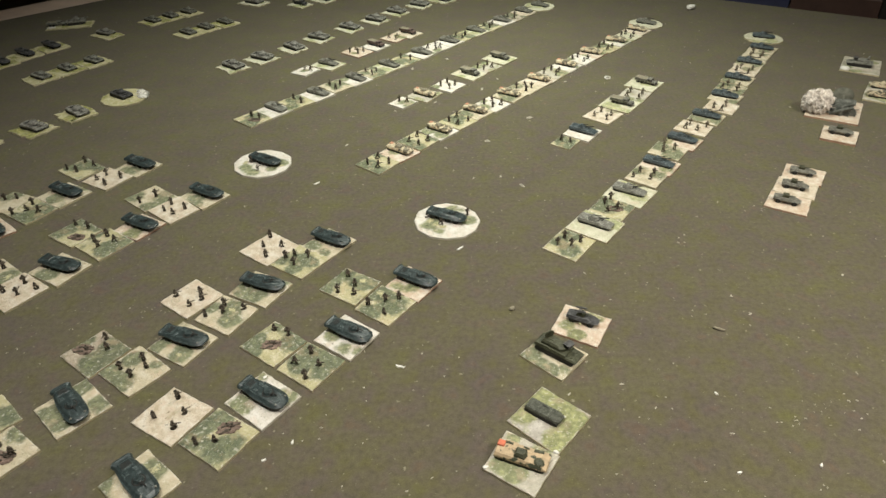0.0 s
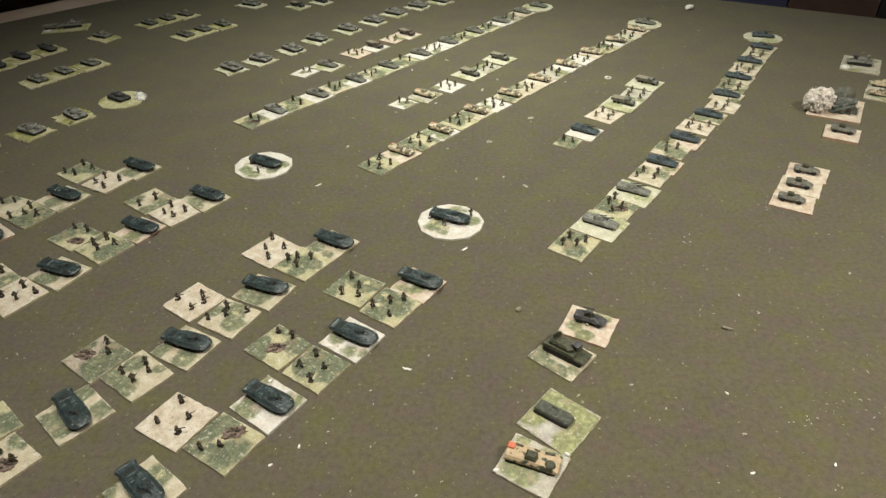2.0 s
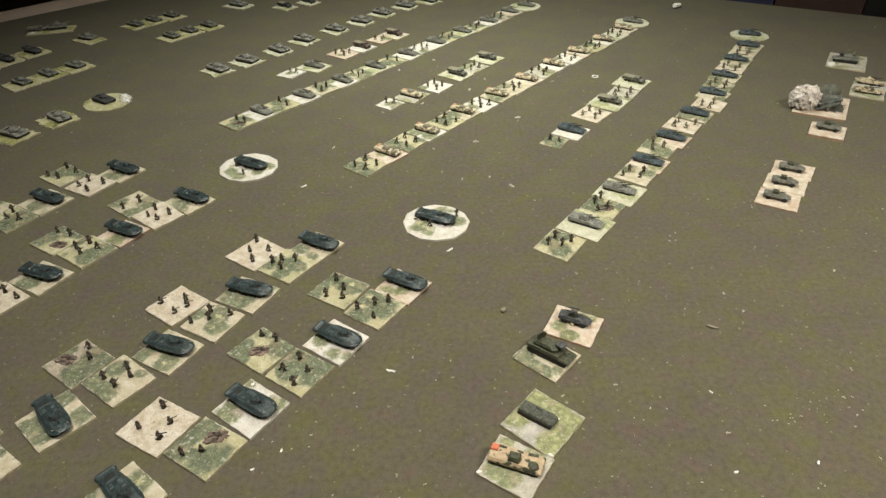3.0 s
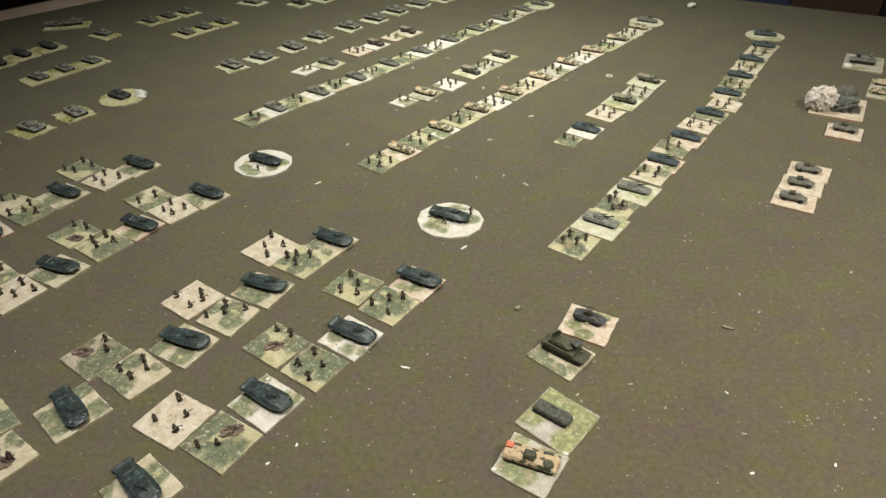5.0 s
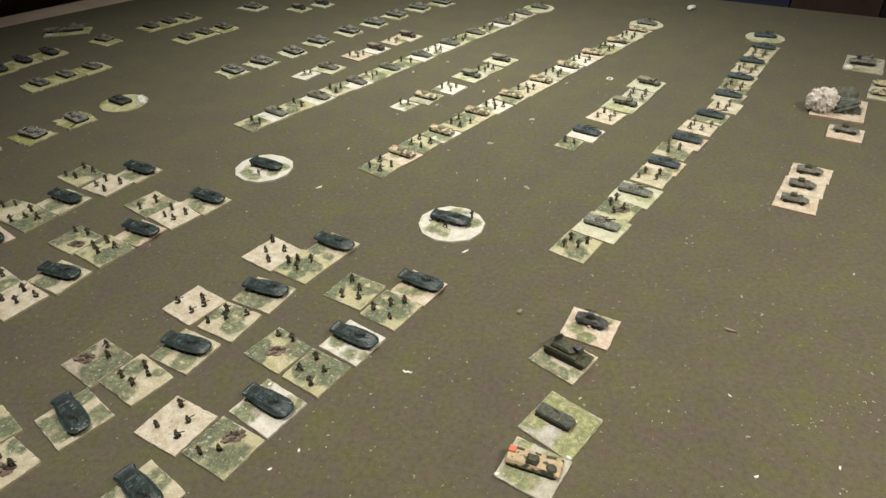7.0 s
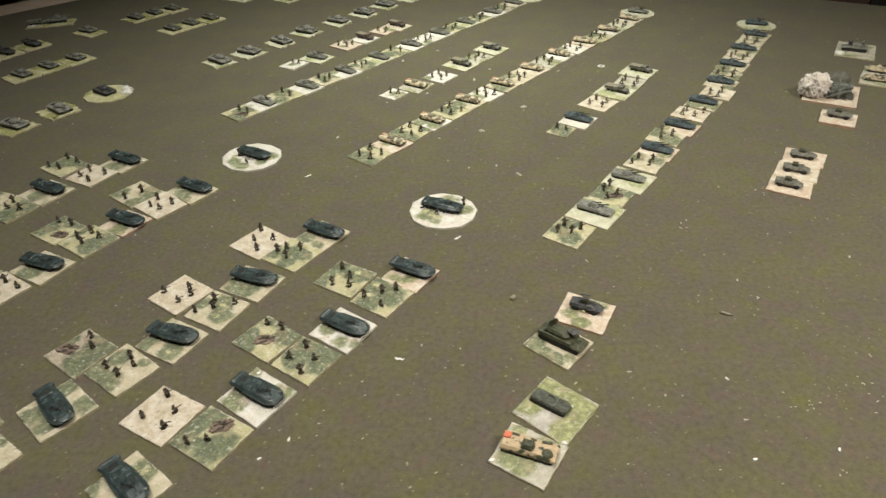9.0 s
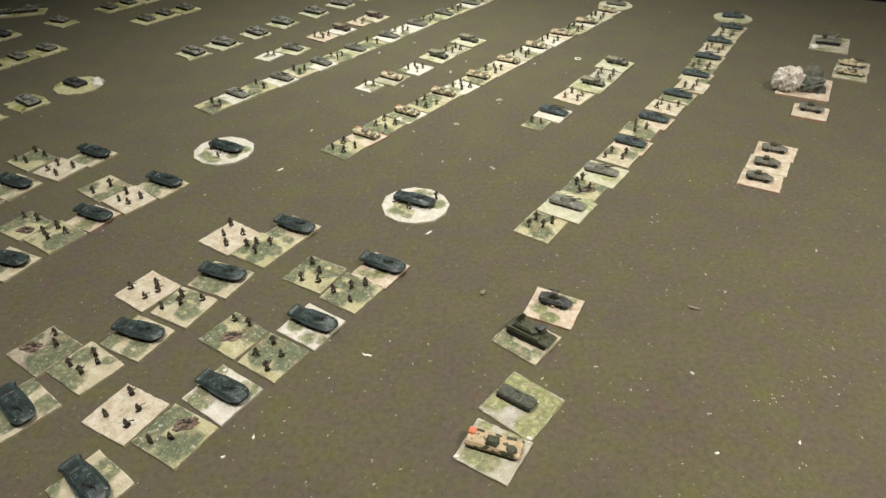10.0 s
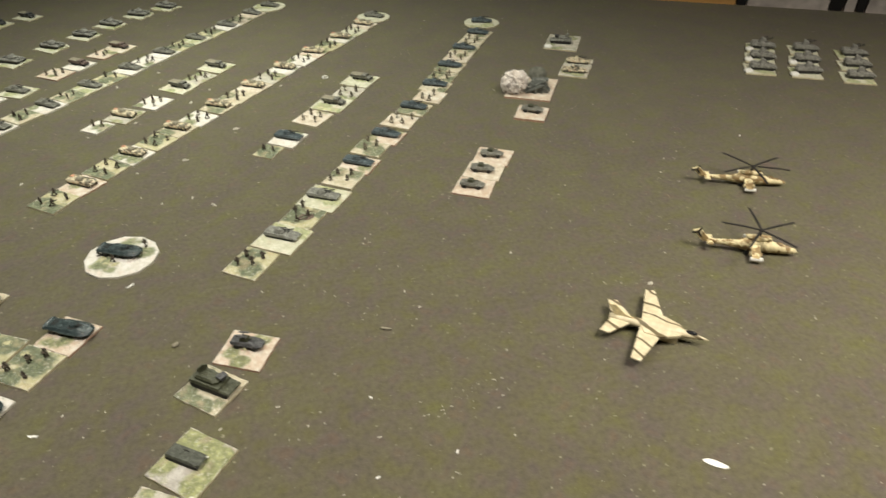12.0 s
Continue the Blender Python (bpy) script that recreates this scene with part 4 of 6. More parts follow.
# ---- layout ----
# the near company: wheeled carriers and their foot
infantry(-0.102, 0.310, -36, 23.3, 24.0, "sand", 4, spots=((-8.5, -3.7, "kneel"), (4.3, -4.3, "kneel"), (0.9, 5.6, "stand"), (5.4, 2.7, "kneel"),), green=())
infantry(-0.079, 0.297, -28, 24.2, 23.1, "mixed", 4, spots=((-9.2, -6, "kneel"), (-2.2, -0.1, "stand"), (-5.9, 4.8, "stand"), (5.2, 7.3, "kneel"),), green=((0.8, 2.7, 5), (4.1, -3.5, 5), (-11.6, 0.6, 5), (-1.6, 9.4, 4),))
vehicle("carrier", -0.066, 0.318, -26, 26.4, 22.5, "mixed", 7, 0, 3, green=((-0, -4.5, 6), (-10.3, -6.2, 4), (7.3, 10.2, 5),))
infantry(-0.136, 0.269, -34, 24.9, 23.5, "dull", 2, True, spots=((3, 4.5, "stand"), (-4.8, 8.8, "kneel"),), green=((6.1, -5.5, 7), (5.5, 9.7, 7), (-13.3, 1.9, 5), (5.8, 0.3, 5),), dug=(-6.9, -2.3))
infantry(-0.112, 0.257, -36, 26.0, 22.7, "mixed", 4, spots=((-6.3, -3.3, "stand"), (2.4, -3.2, "stand"), (-2.5, 6.8, "stand"), (2.9, 4.6, "kneel"),), green=((1.7, -7.4, 5), (-7.9, 4.1, 4), (-7.7, -8.1, 4), (4.9, 8.5, 3),))
vehicle("carrier", -0.095, 0.276, -29, 25.5, 23.1, "mixed", 8, 0, 2, green=((-7.4, -5.2, 4), (4.8, -6.5, 5), (-7.7, -8.8, 3),))
vehicle("carrier", -0.131, 0.234, -41, 25.5, 24.8, "mixed", -4, 0, 0, green=((-3.4, -8.3, 5), (5.1, -7.4, 4), (-9.3, 9.2, 5), (5.7, 10.2, 5),))
infantry(-0.084, 0.230, -30, 25.9, 23.9, "sand", 4, spots=((-6.4, -4.9, "kneel"), (6.1, -4.6, "kneel"), (3.8, 3.4, "kneel"), (-5.9, 8.2, "stand"),), green=())
infantry(-0.060, 0.218, -32, 25.1, 23.0, "green", 2, True, spots=((-6, -7.3, "stride"), (0.2, -2.2, "kneel"),), green=((-10.7, -5.5, 5), (-11.3, 1.2, 5), (5.9, -5.7, 5), (7.2, -0.2, 5), (-6.1, 8, 4),), dug=(-0.1, 5.8))
white_base = vehicle("carrier", -0.046, 0.239, -36, 25.2, 22.8, "white", 5, 0, 1.5, green=((-5.5, -7.7, 6), (-10.7, 9.6, 4), (8.5, 8.7, 4),))
vehicle("carrier", -0.085, 0.195, -38, 25.6, 22.5, "mixed", 0, -1, 0, green=((-1.9, 7.4, 5), (-11.4, -11.4, 5),))
infantry(-0.167, 0.227, -42, 22.5, 22.5, "green", 3, green=((5.4, 8.9, 6),))
infantry(-0.150, 0.209, -36, 22.5, 22.5, "mixed", 2, True, green=((-4.6, 11.5, 5),))
infantry(-0.230, 0.456, -36, 26.0, 22.5, "green", 4, spots=((0.7, -4.4, "stand"), (-8.9, -6.5, "kneel"), (-7.5, 6.9, "stand"), (3.3, 7.4, "stride"),), green=((-3.3, 6.3, 8), (-8.2, -2.3, 5), (10.7, 9, 6),))
infantry(-0.205, 0.442, -29, 26.0, 23.5, "sand", 4, spots=((-5.2, -5.1, "kneel"), (-5, 2.9, "stand"), (6.1, -6.9, "stand"), (7.4, 5.2, "stand"),), green=())
vehicle("carrier", -0.190, 0.459, -30, 23.9, 22.5, "mixed", 6, 0, 3, green=((-1, -6.3, 6), (4.4, 8.3, 4),))
infantry(-0.257, 0.410, -23, 24.2, 22.5, "mixed", 4, spots=((-1.4, 5.9, "kneel"), (-7.1, 1.3, "stand"),), green=((-8, 8.6, 7), (-13.9, 7.1, 6),))
infantry(-0.239, 0.400, -31, 26.0, 22.5, "green", 4, spots=((-5.7, -8.1, "stand"), (-1.7, -1, "kneel"), (-5.8, 5.8, "stand"), (7, 1.9, "stride"),), green=((6, -2.2, 7), (0.3, -10.3, 5), (4.8, 7.5, 6),))
vehicle("carrier", -0.226, 0.420, -31, 26.3, 24.6, "mixed", 6, 0, 3, green=((-1.7, -6.9, 5), (1.9, 10.5, 4),))
infantry(-0.164, 0.415, -38, 25.9, 23.4, "mixed", 2, spots=((-0.2, -7.8, "stand"), (1.1, 3.4, "stand"),), green=((-12.1, -5.6, 5), (6, 8.5, 6), (12.2, 0.6, 5), (8.2, -8.8, 4),))
infantry(-0.143, 0.400, -40, 26.0, 22.6, "sand", 4, spots=((-4, -4.6, "kneel"), (4, -3.2, "kneel"), (-7.6, 2.8, "stand"), (4.7, 5.3, "stand"),), green=())
vehicle("carrier", -0.128, 0.417, -35, 25.7, 22.5, "mixed", 6, 0, 3)
infantry(-0.196, 0.374, -32, 24.3, 22.5, "green", 2, True, spots=((-8.2, 5.5, "kneel"), (2.4, 7.4, "stand"),), green=((-8.7, -3.1, 6), (2, 11.9, 6), (-6, 11.6, 4),), dug=(5.2, -2.7))
infantry(-0.173, 0.362, -34, 25.9, 23.7, "green", 4, spots=((-7.5, -1.4, "stand"), (0, -3.6, "stand"), (-5.3, 6.1, "stand"), (3.9, 5, "stride"),), green=((-18.6, 4.3, 7), (8.3, 5.6, 6), (6.1, -1.9, 6),))
vehicle("carrier", -0.158, 0.380, -30, 22.6, 22.5, "pink", 6, 0, 2, green=((2.6, -6.6, 5),))
vehicle("carrier", -0.188, 0.337, -26, 25.9, 22.6, "mixed", 6, 0, 2, green=((-1, -7.1, 5), (1, 7.1, 4),))
infantry(-0.203, 0.317, -34, 26.0, 24.5, "sand", 4, spots=((4.2, -0.8, "stand"), (8, 7.8, "kneel"), (-2.3, 6.9, "stand"), (-4.4, -4.2, "stand"),), green=())
infantry(-0.224, 0.331, -36, 24.4, 22.5, "mixed", 3, spots=((-1.7, 7.4, "stand"),), green=((9.3, 4.3, 6),))
vehicle("carrier", -0.252, 0.376, -40, 24.3, 22.5, "pink", 5, 0, 2)
infantry(-0.070, 0.356, -36, 24.4, 25.0, "sand", 4, spots=((-4.4, -0.7, "kneel"), (4.7, -6.5, "stand"), (4.5, 5.7, "stride"), (-8.7, 8.5, "stand"),), green=())
infantry(-0.049, 0.343, -34, 24.2, 23.8, "green", 4, spots=((-9.1, -2.5, "stand"), (-0.8, -4.2, "stand"), (-6.1, 1.9, "stand"), (1.1, 5.6, "stand"),), green=((-0.6, 0.8, 6), (-10.2, -4.5, 4), (1.4, -7.5, 4), (6.4, 3.1, 4),))
vehicle("carrier", -0.035, 0.361, -34, 22.5, 24.3, "mixed", 6, 0, 3, green=((-6.3, -6.7, 4), (4.2, -8, 3),))
infantry(-0.017, 0.320, -32, 24.6, 23.3, "green", 4, spots=((-2.4, -7.4, "stand"), (-5.9, 5.7, "stand"), (2.5, 1.6, "stand"), (6.3, -4.3, "kneel"),), green=((-8.2, 5.5, 6), (3.8, 7.1, 6), (-9.4, -9.4, 4), (-8.4, -1.7, 4),))
infantry(0.004, 0.304, -34, 23.5, 23.5, "green", 4, spots=((-7.5, -5, "stand"), (-1.7, 2.5, "stand"), (3, 8.1, "stand"), (3.9, -5.8, "kneel"),), green=((-8.3, 5.2, 6), (4.7, 2, 6), (-3, -8.1, 5), (-2.8, 4.1, 5),))
vehicle("carrier", 0.018, 0.322, -34, 23.3, 22.5, "pink", 8, 0, 3, green=((-6.9, -5.9, 4), (1.4, -3.9, 4),))
infantry(-0.049, 0.275, -36, 24.5, 22.5, "green", 2, True, spots=((-7.5, 6.9, "kneel"), (1.3, 8.4, "stand"),), green=((-5.7, -9.1, 4), (-9.9, -3.5, 4), (-6.6, 12.5, 4), (6.7, 6.1, 5),), dug=(-0.2, -1.4))
infantry(-0.028, 0.260, -34, 24.3, 22.5, "green", 4, spots=((-7.2, -3.6, "stride"), (3.6, -7.2, "stand"), (3.3, 2.2, "kneel"), (-5.3, 6.1, "stand"),), green=((5.2, 12, 6), (-1.1, 5.3, 5), (-4.7, -2, 5), (8.3, 2, 6), (-9.7, 5.5, 5),))
vehicle("carrier", -0.013, 0.280, -34, 24.4, 23.2, "white", 3, 0, 2, green=((-6.6, -4.5, 4), (4.5, -6.6, 4), (10.6, -4.9, 3),))
# air defence and command vehicles
vehicle("rocket", 0.105, 0.288, -28, 24.4, 22.5, "pink", 0, 0, 3, green=((-6, -3, 4), (0, -8, 4), (5, 9, 4)))
vehicle("missile", 0.089, 0.267, -41, 24.3, 22.5, "mixed", 2, 1, 2, green=((-9, -7, 4), (-2, -9, 3), (4, -9, 4), (-10, 0, 3), (9, -5, 3)))
tractor_base = vehicle("tractor", 0.082, 0.228, -42, 26.6, 26.5, "meadow", 6, -3, 0.5, green=((-10, 9, 7), (0, 11, 6), (9, 8, 5), (-11, -6, 5), (9, -7, 5), (11, 1, 4)))
command_base = vehicle("command", 0.068, 0.206, -32, 24.0, 22.5, "grey", 8, 0, 1.5, green=((0, -6, 4), (-7, -6, 3), (5, 9, 4), (-8, 9, 3)))
# the straight column of tracked vehicles and foot
infantry(0.109, 0.358, -36, 22.5, 25.3, "green", 4, spots=((-5.7, -4.1, "stand"), (-5.7, 4.5, "stand"), (1.4, -0.2, "stand"), (3.9, 6.5, "stand"),), green=((2.7, -5.4, 6), (-5.2, -1.3, 4), (-1.8, 11, 4),))
vehicle("fighting", 0.128, 0.378, -36, 27.5, 26.5, "lime", 3, -1, 2, paint=GREY_GREEN)
infantry(0.142, 0.398, -36, 22.9, 22.3, "green", 3, True, spots=((-6.2, 1.7, "stand"), (-5.7, 9.5, "stand"), (-0.9, -5.6, "kneel"), (2.4, 1.8, "stride"),), green=((-10.8, -0.4, 7), (-2.2, -0.4, 6), (-9.1, 5.7, 5), (5.5, 7.7, 4),))
vehicle("fighting", 0.157, 0.416, -36, 27.1, 26.5, "lime", 3, -1, 2, paint=GREY_GREEN)
infantry(0.174, 0.439, -36, 22.5, 23.8, "mixed", 4, spots=((-6.2, 1.7, "stand"), (2.9, 4.6, "stand"), (-7.5, -6.7, "kneel"), (3.2, -2.6, "kneel"),), green=((-9.3, 4.3, 6), (5.9, 5.5, 5),))
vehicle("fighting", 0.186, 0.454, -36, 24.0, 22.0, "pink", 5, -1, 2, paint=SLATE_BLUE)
infantry(0.198, 0.476, -36, 24.0, 22.0, "mixed", 4, spots=((-2.6, -3.2, "stand"), (2.9, 4.6, "stand"), (-6.5, 8.9, "stand"),), green=((-11, 3.2, 6), (5.1, -3.7, 6),), paint=KHAKI)
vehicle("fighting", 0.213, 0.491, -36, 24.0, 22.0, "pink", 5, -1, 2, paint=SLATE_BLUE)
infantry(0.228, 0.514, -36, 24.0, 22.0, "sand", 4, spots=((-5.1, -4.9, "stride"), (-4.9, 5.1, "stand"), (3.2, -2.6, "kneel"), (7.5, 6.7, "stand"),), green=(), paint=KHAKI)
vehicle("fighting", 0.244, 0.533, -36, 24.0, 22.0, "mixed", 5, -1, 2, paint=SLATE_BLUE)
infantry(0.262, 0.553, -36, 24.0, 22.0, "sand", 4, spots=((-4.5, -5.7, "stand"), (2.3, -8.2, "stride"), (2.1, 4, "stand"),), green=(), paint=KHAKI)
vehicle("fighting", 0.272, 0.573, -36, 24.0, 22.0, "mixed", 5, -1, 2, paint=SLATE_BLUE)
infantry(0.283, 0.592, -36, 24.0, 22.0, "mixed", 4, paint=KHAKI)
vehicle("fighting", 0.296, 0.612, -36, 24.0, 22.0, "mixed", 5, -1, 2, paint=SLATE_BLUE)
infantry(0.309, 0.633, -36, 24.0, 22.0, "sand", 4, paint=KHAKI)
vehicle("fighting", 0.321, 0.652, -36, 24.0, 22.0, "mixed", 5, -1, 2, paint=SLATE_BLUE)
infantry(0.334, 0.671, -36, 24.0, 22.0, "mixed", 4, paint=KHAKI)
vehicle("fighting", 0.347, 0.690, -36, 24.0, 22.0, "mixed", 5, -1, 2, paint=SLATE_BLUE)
# stands beside that column
infantry(0.125, 0.492, -36, 16.0, 18.0, "green", 2)
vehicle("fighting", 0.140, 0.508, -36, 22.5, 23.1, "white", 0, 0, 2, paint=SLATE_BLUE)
infantry(0.162, 0.539, -40, 23.7, 25.5, "sand", 4, paint=KHAKI)
vehicle("truck", 0.180, 0.561, -36, 27.0, 26.2, "lime", -1, 1, 2)
infantry(0.196, 0.579, -33, 22.5, 24.8, "grey", 4, paint=KHAKI)
vehicle("truck", 0.210, 0.604, -36, 27.0, 26.3, "lime", 0, 1, 3)
infantry(-0.004, 0.569, -38, 17.0, 18.8, "white", 2, paint=KHAKI)
vehicle("command", 0.014, 0.585, -34, 22.5, 24.1, "grey", 0, 0, 1, paint=PALE_CAMO, size=0.93)
infantry(0.035, 0.606, -36, 23.7, 22.5, "white", 4, paint=KHAKI)
vehicle("truck", 0.054, 0.634, -40, 27.0, 22.5, "lime", 0, 1, 1)
infantry(0.070, 0.650, -44, 20.0, 26.0, "grey", 4, paint=KHAKI)
vehicle("truck", 0.085, 0.674, -38, 27.0, 23.7, "lime", 0, 0, 1)
infantry(-0.102, 0.647, -32, 18.0, 21.5, "white", 2, paint=KHAKI)
vehicle("fighting", -0.083, 0.663, -31, 27.0, 22.7, "lime", 0, 0, 1, paint=STEEL_GREY)
infantry(-0.059, 0.698, -37, 25.9, 22.5, "pink", 4, paint=KHAKI)
vehicle("truck", -0.042, 0.715, -35, 22.6, 22.5, "white", 0, 0, 2, paint=RED_BROWN)
infantry(-0.024, 0.740, -36, 22.0, 20.0, "pink", 3, paint=KHAKI)
vehicle("truck", -0.011, 0.754, -35, 26.6, 22.5, "sand", 0, 0, 2, paint=RED_BROWN)

# two long columns, foot and vehicles by turns
for i in range(18):
    x, y = -0.016 + 0.01488 * i, 0.461 + 0.01718 * i
    x, y = x + STYLE.uniform(-0.0012, 0.0012), y + STYLE.uniform(-0.0012, 0.0012)
    if i % 2 == 0:
        infantry(x, y, -40 + STYLE.uniform(-3, 3), 23.5, 22.2, ("green", "green", "green", "white", "mixed", "grey", "white", "green", "lime")[i // 2], 4)
    else:
        vehicle("command", x, y, -40 + STYLE.uniform(-3, 3), 23.5, 22.2, ("pink", "white", "mixed", "mixed", "sand", "white", "pink", "white", "sand")[i // 2], 8, -1, 2, paint=PALE_CAMO, size=0.93)
for i in range(18):
    x, y = -0.125 + 0.01453 * i, 0.539 + 0.01688 * i
    x, y = x + STYLE.uniform(-0.0012, 0.0012), y + STYLE.uniform(-0.0012, 0.0012)
    if i % 2 == 0:
        infantry(x, y, -40 + STYLE.uniform(-3, 3), 24.0, 22.0, ("green", "green", "mixed", "mixed", "green", "white", "green", "green", "dull")[i // 2], (2, 2, 3, 3, 2, 4, 3, 3, 3)[i // 2], i == 0)
    else:
        vehicle("fighting", x, y, -40 + STYLE.uniform(-3, 3), 24.0, 22.0, ("white", "white", "white", "lime", "white", "white", "lime", "white", "sand")[i // 2], 6, -1, 2, paint=STEEL_GREY if i != 1 else GREY_GREEN)

# tanks on torn-edged stands
for x, y in ((-0.176, 0.659), (-0.153, 0.682), (-0.127, 0.711), (-0.106, 0.742), (-0.077, 0.775), (-0.051, 0.803), (-0.029, 0.833), (-0.003, 0.861), (0.025, 0.882)):
    vehicle("tank", x, y, -37 + STYLE.uniform(-5, 5), 27.0, 23.0, "lime", 4, 0, 1.5, 1.5)
for x, y in ((-0.280, 0.553), (-0.302, 0.524), (-0.331, 0.498)):
    vehicle("tank", x, y, -34 + STYLE.uniform(-5, 5), 28.0, 25.0, "hay", 2, 0, 1.5, 1.6, size=0.97)
for x, y in ((-0.354, 0.636), (-0.339, 0.657), (-0.322, 0.678), (-0.255, 0.764), (-0.241, 0.782), (-0.224, 0.800), (-0.312, 0.810), (-0.297, 0.827), (-0.281, 0.843)):
    vehicle("tank", x, y, -36 + STYLE.uniform(-3, 3), 27.0, 26.0 if y < 0.7 else 22.5, "hay", 4, -1, 1.5, 0.9, paint=STEEL_GREY if y > 0.7 else GREY_GREEN, size=0.88)
for x, y in ((-0.416, 0.677), (-0.404, 0.701), (-0.388, 0.724)):
    vehicle("carrier", x, y, -36, 28.0, 27.0, "hay", 4, -1, 1.5, 0.9, paint=BLACK_GREY)
vehicle("tank", -0.346, 0.764, -30, 32.0, 22.0, "hay", 4, -3, 1.5, 1.2, size=0.88)
long_stand = vehicle("truck", -0.405, 0.801, 15, 47.0, 24.0, "hay", 0, -14, 2, 1.2, paint=GREY_GREEN)
battle_tank(long_stand, at(7, 3, 1.15, 4, 0.9, 0.95), TANK_GREY)
part("white_tuft", flock_clump("white_flock", WHITE_PAINT, 3.2, 22, 9), long_stand, at(-19, -6, 1.15, 0, 1.3, 2.0))
vehicle("tank", -0.211, 0.883, -30, 34.0, 22.0, "lime", 0, 0, 1, 0.8)
vehicle("truck", -0.151, 0.872, -36, 26.0, 20.0, "lime", 0, 0, 1, 0.6, paint=BLACK_GREY)
vehicle("truck", -0.125, 0.890, -36, 26.0, 20.0, "lime", 0, 0, 1, 0.6, paint=BLACK_GREY)

# round command stands
centre = command_stand(0.036, 0.385, 21, 20, -30, "white", lambda top: carrier(top, at(-1, 2, 1.15, 6, 0.97, 0.72, 0.99)), "white round stand with a dark carrier and two figures", ((-13, -3, "kneel"), (8, 12, "stand"), (-1, -6, "stride")), ((-6, -10, 6), (1, -13, 4), (12, 6, 5), (-3, 13, 5)))
for x, y, k in ((-9, -6, 2), (-4, -8, 2), (1, -8, 2), (-6, -12, 0), (11, 3, 0), (12, 7, 1)):
    part("flock_tuft", CLUMPS[k], centre, at(x, y, 1.15, 30 * x, 1.1))
west = command_stand(-0.099, 0.4625, 21.5, 20.5, -30, "white", lambda top: carrier(top, at(1, 2, 1.15, 2, 0.97, 0.72, 0.99)), "white round stand with a dark carrier and a few figures", ((-9, -3, "stride"), (-12, 1, "kneel"), (4, -10, "kneel")), ((-6, -11, 5), (2, -13, 4), (12, 7, 5), (11, -3, 4), (-12, 7, 4)))
for x, y, k in ((-12, -6, 2), (-6, -10, 0), (1, -12, 1), (10, 9, 0), (14, 4, 2), (12, -2, 1)):
    part("flock_tuft", CLUMPS[k], west, at(x, y, 1.15, 50 * x, 0.9))
command_stand(0.252, 0.777, 18.4, 18.4, -36, "lime", lambda top: fighting_vehicle(top, at(0, 2, 1.15, 4, 0.95, 0.60, 0.9), STEEL_GREY), "pale round stand with a grey tracked vehicle")
command_stand(0.142, 0.850, 18.6, 18.6, -36, "lime", lambda top: fighting_vehicle(top, at(0, 2, 1.15, 4, 0.95, 0.60, 0.9), STEEL_GREY), "pale round stand with a grey tracked vehicle")
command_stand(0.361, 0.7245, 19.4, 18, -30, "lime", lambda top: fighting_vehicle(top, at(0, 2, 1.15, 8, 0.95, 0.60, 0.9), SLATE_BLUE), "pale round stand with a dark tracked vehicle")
hill = command_stand(-0.254, 0.588, 20.4, 19.6, -34, "hay", lambda top: battle_tank(top, at(-3, 0, 1.15, 2, 0.90, 0.80), BLACK_GREY), "pale round stand with a dark tank and white tufts")
for x, y in ((4, 15), (9, 14), (13.5, 9.5)):
    part("white_tuft", flock_clump("white_flock", WHITE_PAINT, 3.2, 22, 9), hill, at(x, y, 1.15, 40 * x, 1.6, 2.6))

# the scout section, three stands end to end
for i in (-1, 0, 1):
    vehicle("scout", 0.2688 + 0.0128 * i, 0.4212 + 0.0183 * i, -32, 25.0, 22.6, "pink" if i else "sand", 6, -1.2, 0, green=())

vehicle("scout", 0.333, 0.498, -32, 24.0, 24.5, "pink", 4, 0, 2, size=1.06, green=(), thick=1.8)
GLUE_BLOB = shape("glue_blob", lambda bm: (ball(bm, (0, 0, 0.2), 1.1, 0.9, 0.6, 8, 5), ball(bm, (0.8, 0.3, 0.1), 0.7, 0.6, 0.4, 7, 4)), WHITE_PAINT, True)
part("glue_blob", GLUE_BLOB, tractor_base, at(12.2, -12.4, 1.2), "white blob of glue")
part("glue_blob", GLUE_BLOB, command_base, at(-11.0, -10.2, 1.2, 40), "white blob of glue")
part("glue_blob", GLUE_BLOB, white_base, at(-9.5, 9.5, 1.2, 80), "white blob of glue")
WHITE_PATCH = shape("white_patch", lambda bm: ball(bm, (0, 0, 0.3), 4.2, 4.6, 1.9, 12, 5), WHITE_PAINT, True)
outpost = vehicle("missile", 0.421, 0.643, -31, 32.0, 42.0, "grey", 184, -2, -2, paint=GREY_GREEN, size=0.98)
part("white_patch", WHITE_PATCH, outpost, at(-12, -16, 1.15), "white painted patch")
for i in (0, 1):
    vehicle("fighting", 0.401 + 0.0125 * i, 0.569 + 0.019 * i, -32, 25.0, 22.5, "grey", 6, 0, 0, paint=PALE_CAMO)

# rows of stands at the far side
for x0, y0 in ((0.5635, 0.527), (0.5975, 0.509), (0.6325, 0.486)):
    for i in range(3):
        row = vehicle("fighting", x0 + 0.0170 * i, y0 + 0.0235 * i, -30 + STYLE.uniform(-4, 4), 25.0, 24.0, "lime", 4, 2.5, 1, 0.5, paint=TANK_GREY, size=1.04, tall=1.7)
        if x0 < 0.6 and (x0 < 0.57 or i < 2):
            part("white_patch", WHITE_PATCH, row, at(-10, -6, 1.15), "white painted patch")


